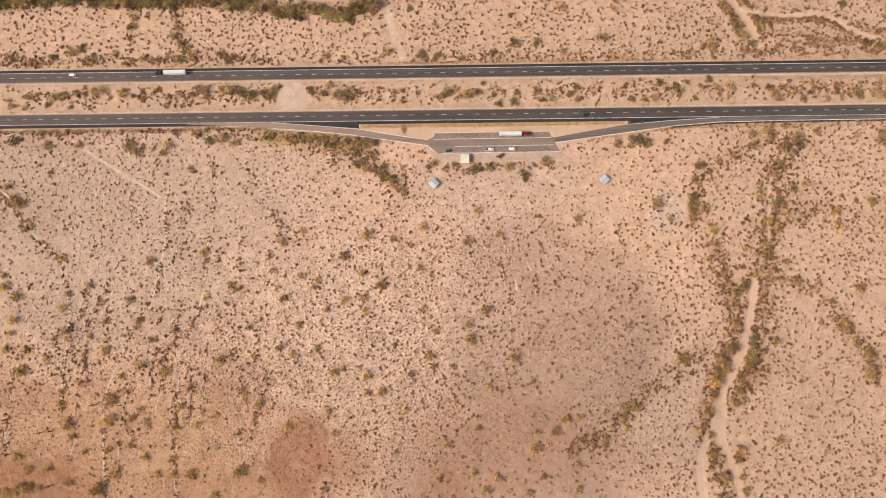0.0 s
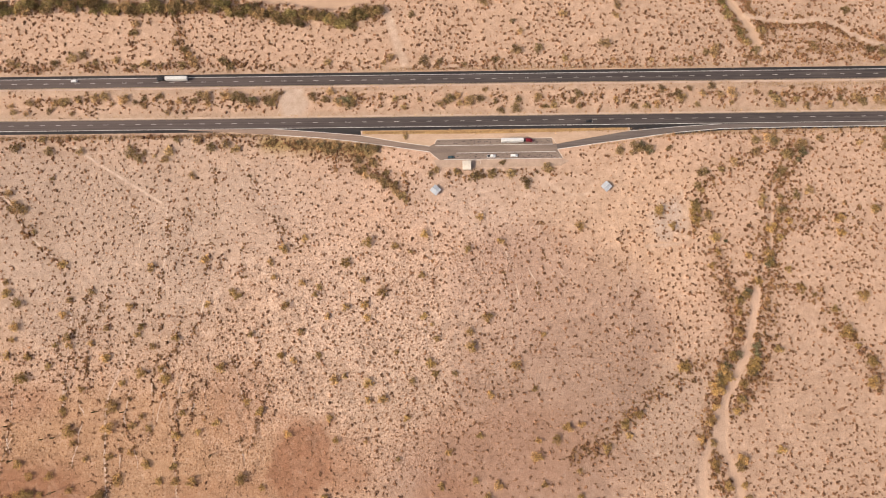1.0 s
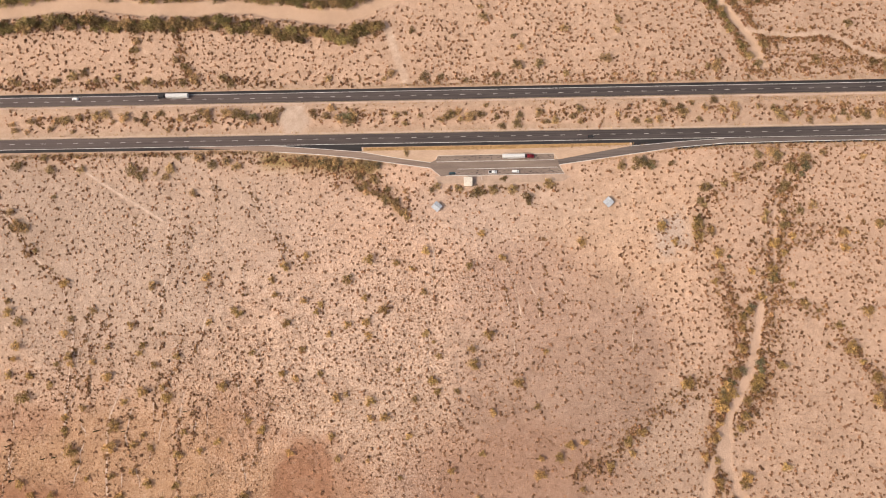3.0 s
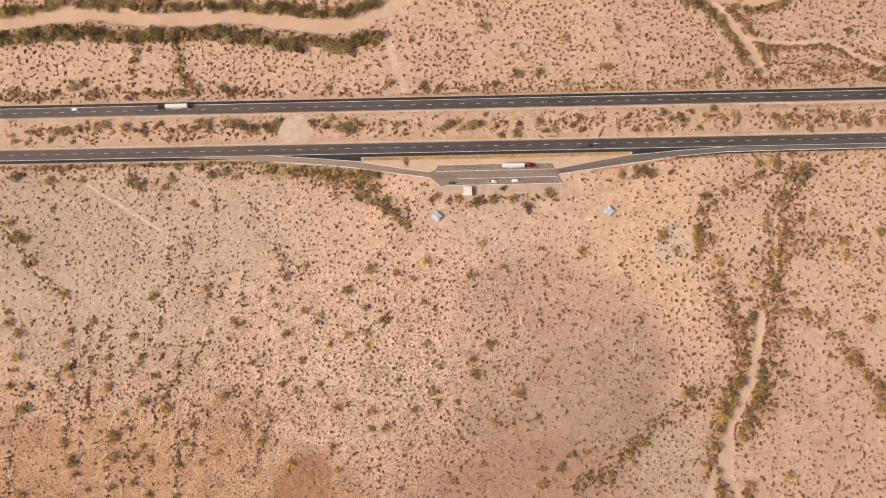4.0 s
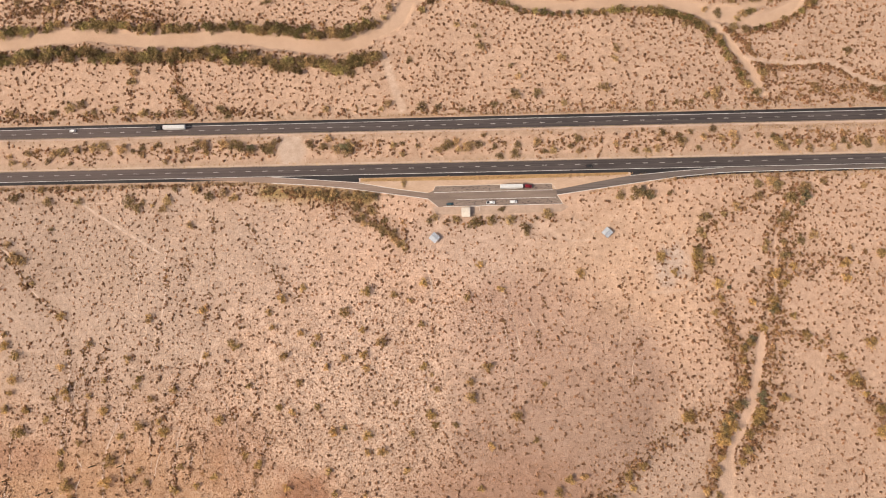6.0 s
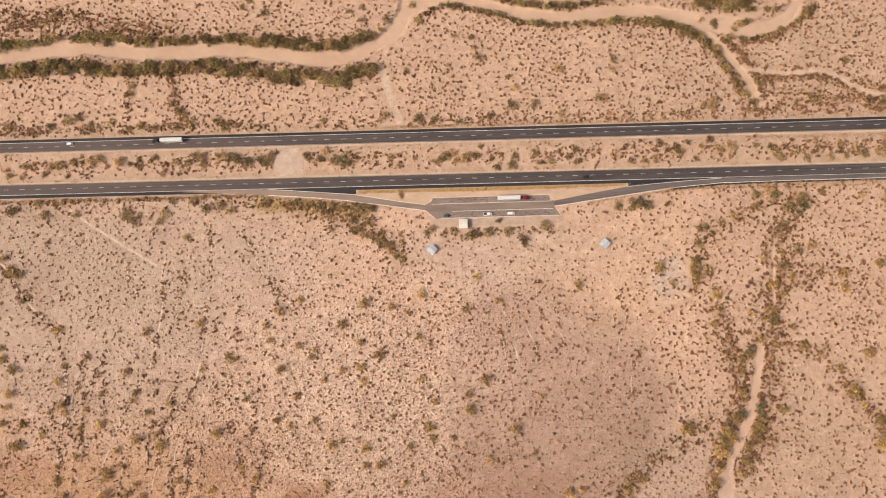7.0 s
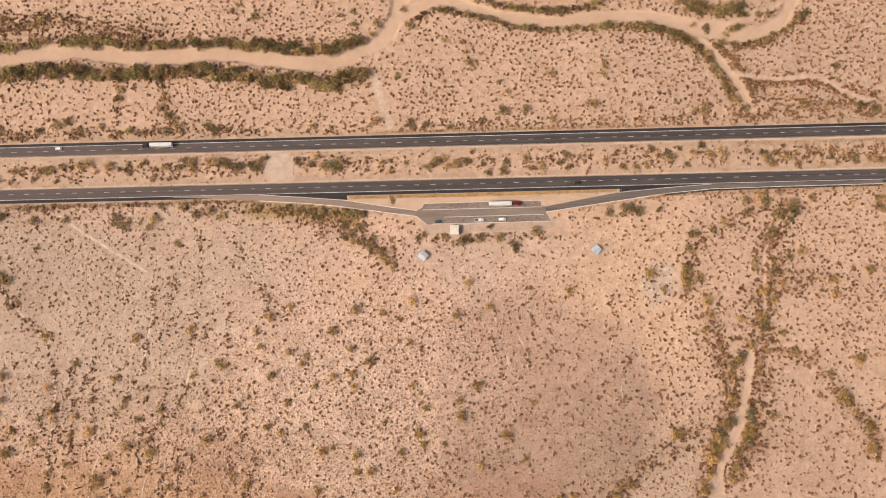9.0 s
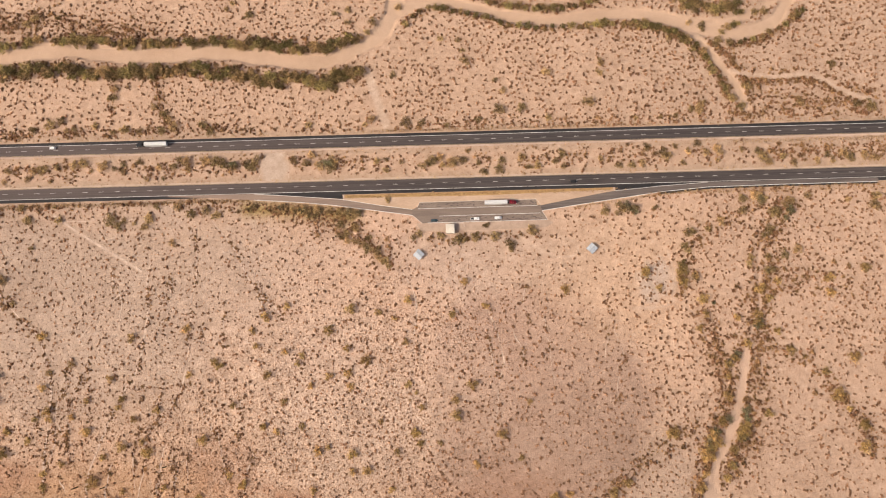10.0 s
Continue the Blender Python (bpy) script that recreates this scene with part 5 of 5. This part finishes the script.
stand(shrubs, SHRUBS_MEDIAN_WEST + SHRUBS_MEDIAN_EAST + SHRUBS_MEDIAN_FAR + SHRUBS_REST_AREA + SHRUBS_ROADSIDE_WEST + SHRUBS_ROADSIDE_EAST + SHRUBS_NORTH + SHRUBS_NORTH_MIDDLE + SHRUBS_NORTH_EAST, rng)
belt = [tree(rng, "riverside_tree", RIVER_LEAF, 9, 0.9, 760, 0.12, "dark olive tree in the dense belt along the dry river", "tree", "riverside trees", 0.72) for _ in range(6)]
places = []
for line, half, gap, lo, hi in (([(x, y - 1.6) for x, y in BELT_NORTH], 3.2, 2.6, 3.2, 5.4), ([(x, y - 1.2) for x, y in BELT_SOUTH], 4.4, 2.4, 3.2, 5.6), (BELT_EAST, 1.6, 6.5, 2.2, 4.0), (BELT_EAST_TOP, 1.8, 5.5, 2.4, 4.2), (BELT_LOOP, 1.4, 6.5, 2.2, 3.8), (BELT_ISLAND_A, 3.5, 2.0, 2.4, 4.6), (BELT_ISLAND_B, 1.2, 4.5, 2.0, 3.4), (BELT_ISLAND_C, 1.2, 4.0, 2.0, 3.4), (BELT_ISLAND_D, 0.8, 5.0, 1.8, 2.8), (BELT_BANK, 2.0, 3.6, 2.2, 3.8), (BELT_WASH, 1.0, 5.0, 1.8, 3.2)):
    p = smooth_line(line, gap)
    for x, y in p:
        u, v = x + rng.normal() * 0.8, y + rng.uniform(-half, half)
        places.append((u, v, rng.uniform(lo, hi)))
dry = 0.8 * channels(np.array([p[0] for p in places]), np.array([p[1] for p in places]))[1]
stand(belt, [p for p, b in zip(places, dry) if b < 0.6], rng)


def saguaro(h, arms):
    """A ribbed column cactus with arms."""
    bm = bmesh.new()
    rings = []
    for i in range(9):
        t = i / 8
        r = 0.24 * (1.0 - 0.25 * abs(t - 0.4)) * (1 if i < 8 else 0.45)
        rings.append([bm.verts.new((math.cos(a) * r * (1 + 0.1 * (k % 2)), math.sin(a) * r * (1 + 0.1 * (k % 2)), t * h)) for k, a in enumerate(np.arange(16) * math.pi / 8)])
    for a, b in zip(rings, rings[1:]):
        for k in range(16):
            bm.faces.new((a[k], a[(k + 1) % 16], b[(k + 1) % 16], b[k]))
    bm.faces.new(rings[-1])
    pieces = [bm]
    for turn, z, rise in arms:
        c, s = math.cos(turn), math.sin(turn)
        pieces += [rod((c * 0.1, s * 0.1, z), (c * 0.7, s * 0.7, z + 0.25), 0.15, 0.16, 10), rod((c * 0.7, s * 0.7, z + 0.15), (c * 0.74, s * 0.74, z + rise), 0.16, 0.12, 10)]
    root = tagged(new("saguaro_cactus"), "tall green saguaro cactus casting a long shadow", "cactus", "saguaros")
    part("stem", join(*pieces), CACTUS, root)
    return root


tall = saguaro(8.0, ((0.6, 3.2, 2.6), (3.6, 3.8, 2.2)))
short = saguaro(6.0, ((2.0, 2.6, 2.0),))
SAGUAROS = [(-283, -205, 1.05), (-264.5, -205.5, 1.25), (-223, -193, 0.9), (-319, -223, 1.0), (-311, -222, 0.8), (-339, -237, 1.1), (-308, -257.5, 1.4), (-344, -214, 0.9), (-203, -235, 0.8)]
sz = land(np.array([s[0] for s in SAGUAROS], float), np.array([s[1] for s in SAGUAROS], float))
for i, (x, y, k) in enumerate(SAGUAROS):
    m = Matrix.Translation((x, y, sz[i] - 0.1)) @ Matrix.Rotation(i * 1.3, 4, "Z") @ Matrix.Diagonal((1.1, 1.1, k, 1))
    ob = (tall, short)[i] if i < 2 else copy_thing((tall, short)[i % 2], m)
    ob.matrix_basis = m

# buildings


def toilet_block(x, y):
    """A small block building with a low-pitched pale roof."""
    root = tagged(new("restroom_building"), "small tan restroom building with a cream roof", "building")
    root.location = (x, y, 0.1)
    walls = part("wall", join(box(-2.9, 2.9, -3.2, -3.0, 0, 2.7), box(-2.9, 2.9, 3.0, 3.2, 0, 2.7), box(-2.9, -2.7, -3.0, 3.0, 0, 2.7), box(2.7, 2.9, -3.0, 3.0, 0, 2.7), box(-2.7, 2.7, -0.1, 0.1, 0, 2.7)), STUCCO, root)
    bm = bmesh.new()
    for s in (-1, 1):
        a = [bm.verts.new(p) for p in ((-3.12, 0, 3.15), (3.12, 0, 3.15), (3.12, s * 3.4, 2.7), (-3.12, s * 3.4, 2.7))]
        bm.faces.new(a)
    bmesh.ops.recalc_face_normals(bm, faces=bm.faces[:])
    bmesh.ops.remove_doubles(bm, verts=bm.verts[:], dist=0.001)
    bmesh.ops.solidify(bm, geom=bm.faces[:], thickness=0.14)
    roof = part("roof", bm, ROOF_WHITE, root, "cream sheet roof")
    part("ridge_cap", rod((-3.12, 0, 3.22), (3.12, 0, 3.22), 0.09, 0.09), ROOF_WHITE, roof)
    part("vent_pipe", rod((1.6, -1.2, 2.9), (1.6, -1.2, 3.8), 0.1, 0.1), STEEL, root, "dark vent pipe")
    for dx in (-1.4, 1.4):
        part("door", box(dx - 0.45, dx + 0.45, 3.2, 3.25, 0, 2.05, 0.01), STEEL, root, "brown steel door")
    return root


def shelter(x, y, turn):
    """An open picnic shelter: four posts and two roof sheets."""
    root = tagged(new("picnic_shelter"), "open picnic shelter with a grey metal gable roof", "shelter", "picnic shelters")
    root.matrix_basis = pose(x, y, 0.0, 0, 0, turn)
    part("slab", box(-2.7, 2.7, -2.7, 2.7, -0.6, 0.12, 0.03), APRON, root, "dusty concrete slab")
    for sx in (-2.1, 2.1):
        for sy in (-2.1, 2.1):
            part("post", box(sx - 0.1, sx + 0.1, sy - 0.1, sy + 0.1, 0.1, 2.22), STEEL, root)
    for s in (-1, 1):
        bm = bmesh.new()
        n = 12
        rows_ = []
        for i in range(n * 4 + 1):
            u = -3.0 + 6.0 * i / (n * 4)
            lift = 0.035 if i % 4 in (1, 2) else 0.0
            rows_.append((bm.verts.new((u, 0.0, 2.7 + lift)), bm.verts.new((u, s * 3.0, 2.2 + lift))))
        for a, b in zip(rows_, rows_[1:]):
            bm.faces.new((a[0], b[0], b[1], a[1]) if s < 0 else (a[0], a[1], b[1], b[0]))
        bmesh.ops.recalc_face_normals(bm, faces=bm.faces[:])
        bmesh.ops.solidify(bm, geom=bm.faces[:], thickness=0.04)
        part("roof_panel", bm, ROOF_STEEL, root, "ribbed grey metal roof sheet")
    part("ridge_cap", rod((-3.05, 0, 2.74), (3.05, 0, 2.74), 0.1, 0.1), ROOF_STEEL, root)
    return root


toilet_block(-24.9, -34.0)
shelter(-47.8, -52.0, -42)
shelter(75.8, -50.9, 44)

# vehicles


def wheel(parent, x, y, r, w):
    tyre = part("wheel", rod((x, y - w / 2, r), (x, y + w / 2, r), r, r, 16), RUBBER, parent)
    part("rim", rod((x, y - w / 2 - 0.01, r), (x, y + w / 2 + 0.01, r), r * 0.55, r * 0.55, 12), CHROME, tyre)


def semi_truck(x, y, turn, paint, label):
    """A tractor with a sleeper cab and a 53 ft box trailer; x is its nose, it faces +x before the turn."""
    root = tagged(new("semi_truck"), label, "truck")
    root.matrix_basis = pose(x, y, 0.08, 0, 0, turn)
    part("chassis", box(-9.0, -0.4, -0.45, 0.45, 0.6, 0.95), BLACK, root)
    hood = part("hood", box(-2.0, -0.1, -0.95, 0.95, 0.6, 1.75, 0.15, 0.12), paint, root)
    part("grille", box(-0.12, -0.05, -0.6, 0.6, 0.7, 1.5), CHROME, hood, "chrome grille")
    part("bumper", box(-0.2, 0.08, -1.2, 1.2, 0.35, 0.75, 0.05), CHROME, root, "chrome bumper")
    for s in (-1, 1):
        part("fender", box(-1.9, -0.5, s * 1.05 - 0.22, s * 1.05 + 0.22, 0.75, 1.2, 0.12), paint, root)
        part("headlight", box(-0.25, -0.08, s * 0.95 - 0.12, s * 0.95 + 0.12, 0.9, 1.15, 0.03), LAMP_CLEAR, root)
        part("fuel_tank", rod((-4.6, s * 0.95, 0.75), (-2.9, s * 0.95, 0.75), 0.32, 0.32, 14), CHROME, root, "bright metal fuel tank")
        part("mirror", box(-2.15, -2.05, s * 1.4 - 0.1, s * 1.4 + 0.1, 1.9, 2.5, 0.02), BLACK, root)
        part("exhaust_stack", rod((-5.4, s * 1.05, 0.9), (-5.4, s * 1.05, 3.7), 0.07, 0.07), CHROME, root)
    cab = part("cab", box(-3.3, -1.9, -1.15, 1.15, 0.75, 2.95, 0.15, 0.06), paint, root)
    part("windshield", box(-1.98, -1.86, -0.95, 0.95, 1.85, 2.6, 0.03), GLASS, cab, "dark windshield")
    part("sleeper", box(-5.2, -3.25, -1.2, 1.2, 0.75, 3.35, 0.18, 0.03), paint, root)
    part("visor", box(-1.95, -1.7, -1.0, 1.0, 2.62, 2.72, 0.03), paint, root)
    for wx in (-1.2, -7.3, -8.6):
        for s in (-1, 1):
            wheel(root, wx, s * 1.0, 0.5, 0.45)
    trailer = part("trailer", box(-23.1, -6.9, -1.3, 1.3, 1.15, 4.1, 0.05), TRAILER_WHITE, root, "long white box trailer")
    part("trailer_door", box(-23.16, -23.1, -1.22, -0.02, 1.3, 4.0), TRAILER_WHITE, trailer)
    part("trailer_door", box(-23.16, -23.1, 0.02, 1.22, 1.3, 4.0), TRAILER_WHITE, trailer)
    for i in range(16):
        part("roof_bow", box(-22.8 + i * 1.02, -22.74 + i * 1.02, -1.28, 1.28, 4.1, 4.115), ROOF_STEEL, trailer)
    for s in (-1, 1):
        part("landing_leg", box(-10.1, -9.95, s * 0.8 - 0.07, s * 0.8 + 0.07, 0.0, 1.16), STEEL, root)
        part("side_skirt", box(-18.8, -10.8, s * 1.25 - 0.02, s * 1.25 + 0.02, 0.45, 1.16), TRAILER_WHITE, root)
        part("tail_light", box(-23.2, -23.1, s * 1.1 - 0.1, s * 1.1 + 0.1, 1.0, 1.15), LAMP_RED, root)
    for wx in (-20.2, -21.5):
        for s in (-1, 1):
            wheel(root, wx, s * 1.0, 0.5, 0.5)
    return root


def car(name, x, y, turn, paint, length, width, height, cabin, label, bed=None):
    """A car or pickup facing +x before the turn; cabin is its start, end and inset; bed an open load bed."""
    root = tagged(new(name), label, "car")
    root.matrix_basis = pose(x, y, 0.08, 0, 0, turn)
    h, w = length / 2, width / 2
    bm = box(-h, h, -w, w, 0.3, height * 0.55, 0.16, 0.05)
    part("body", bm, paint, root)
    a, b = cabin
    part("windows", box(a, b, -w * 0.9, w * 0.9, height * 0.53, height * 0.93, 0.06, 0.05), GLASS, root, "dark glass")
    m, k = (a + b) / 2, (b - a) / 2
    part("roof", box(m - k * 0.95, m + k * 0.86, -w * 0.88, w * 0.88, height * 0.9, height, 0.06, 0.05), paint, root)
    if bed:
        part("load_bed", box(bed[0], bed[1], -w * 0.78, w * 0.78, height * 0.5, height * 0.56), BLACK, root, "dark open load bed")
    part("bumper", box(h - 0.12, h + 0.08, -w * 0.9, w * 0.9, 0.3, 0.55, 0.05), BLACK, root)
    part("bumper", box(-h - 0.08, -h + 0.12, -w * 0.9, w * 0.9, 0.3, 0.55, 0.05), BLACK, root)
    for s in (-1, 1):
        part("headlight", box(h - 0.2, h + 0.02, s * w * 0.75 - 0.18, s * w * 0.75 + 0.18, 0.62, 0.8, 0.03), LAMP_CLEAR, root)
        part("tail_light", box(-h - 0.02, -h + 0.15, s * w * 0.8 - 0.12, s * w * 0.8 + 0.12, 0.65, 0.9, 0.03), LAMP_RED, root)
        part("mirror", box(b - 0.55, b - 0.35, s * (w + 0.1) - 0.1, s * (w + 0.1) + 0.1, height * 0.55, height * 0.65, 0.03), paint, root)
        for wx in (-h * 0.62, h * 0.62):
            wheel(root, wx, s * (w - 0.12), 0.36, 0.24)
    return root


semi_truck(23.7, -15.6, 0, RED, "maroon semi truck with white trailer parked in the truck bay")
semi_truck(-253.4, 34.9, 180, BLACK, "black semi truck with white trailer on the highway")
car("pickup_truck", -6.8, -26.8, 0, WHITE, 6.4, 2.1, 1.95, (-0.6, 1.7), "white pickup truck parked in the rest area bay", (-2.9, -0.8))
car("van", 9.8, -26.7, 0, WHITE, 5.4, 2.0, 1.9, (-2.5, 1.5), "white van parked in the rest area bay")
car("sedan", -36.2, -27.3, 0, TEAL, 4.9, 1.85, 1.45, (-1.7, 1.2), "dark teal sedan parked near the restroom building")
car("sedan", -314.8, 34.6, 180, WHITE, 4.9, 1.85, 1.45, (-1.7, 1.2), "white sedan driving on the dark highway")
car("sedan", 65.7, -1.2, 0, BLACK, 4.9, 1.85, 1.45, (-1.7, 1.2), "black sedan driving on the dark highway")

# small roadside works


def culvert(x, y, turn, length):
    """A concrete headwall with two wings at a drain under the road."""
    root = tagged(new("culvert_headwall"), "pale concrete culvert headwall beside the highway", "culvert", "culverts")
    root.matrix_basis = pose(x, y, float(land(np.array([x]), np.array([y]))[0]), 0, 0, turn)
    part("headwall", box(-length / 2, length / 2, -0.18, 0.18, -0.5, 0.65, 0.03), APRON, root)
    for s in (-1, 1):
        bm = box(-0.15, 0.15, 0.0, 2.4, -0.5, 0.4, 0.03)
        bmesh.ops.transform(bm, matrix=pose(s * length / 2, 0, 0, 0, 0, -s * 25), verts=bm.verts)
        part("wing_wall", bm, APRON, root)
    return root


culvert(207.5, 9.2, 180, 7.5)
culvert(210.5, 24.0, 0, 6.0)
culvert(191.5, 44.8, 0, 9.0)
culvert(212.5, -13.2, 180, 8.0)
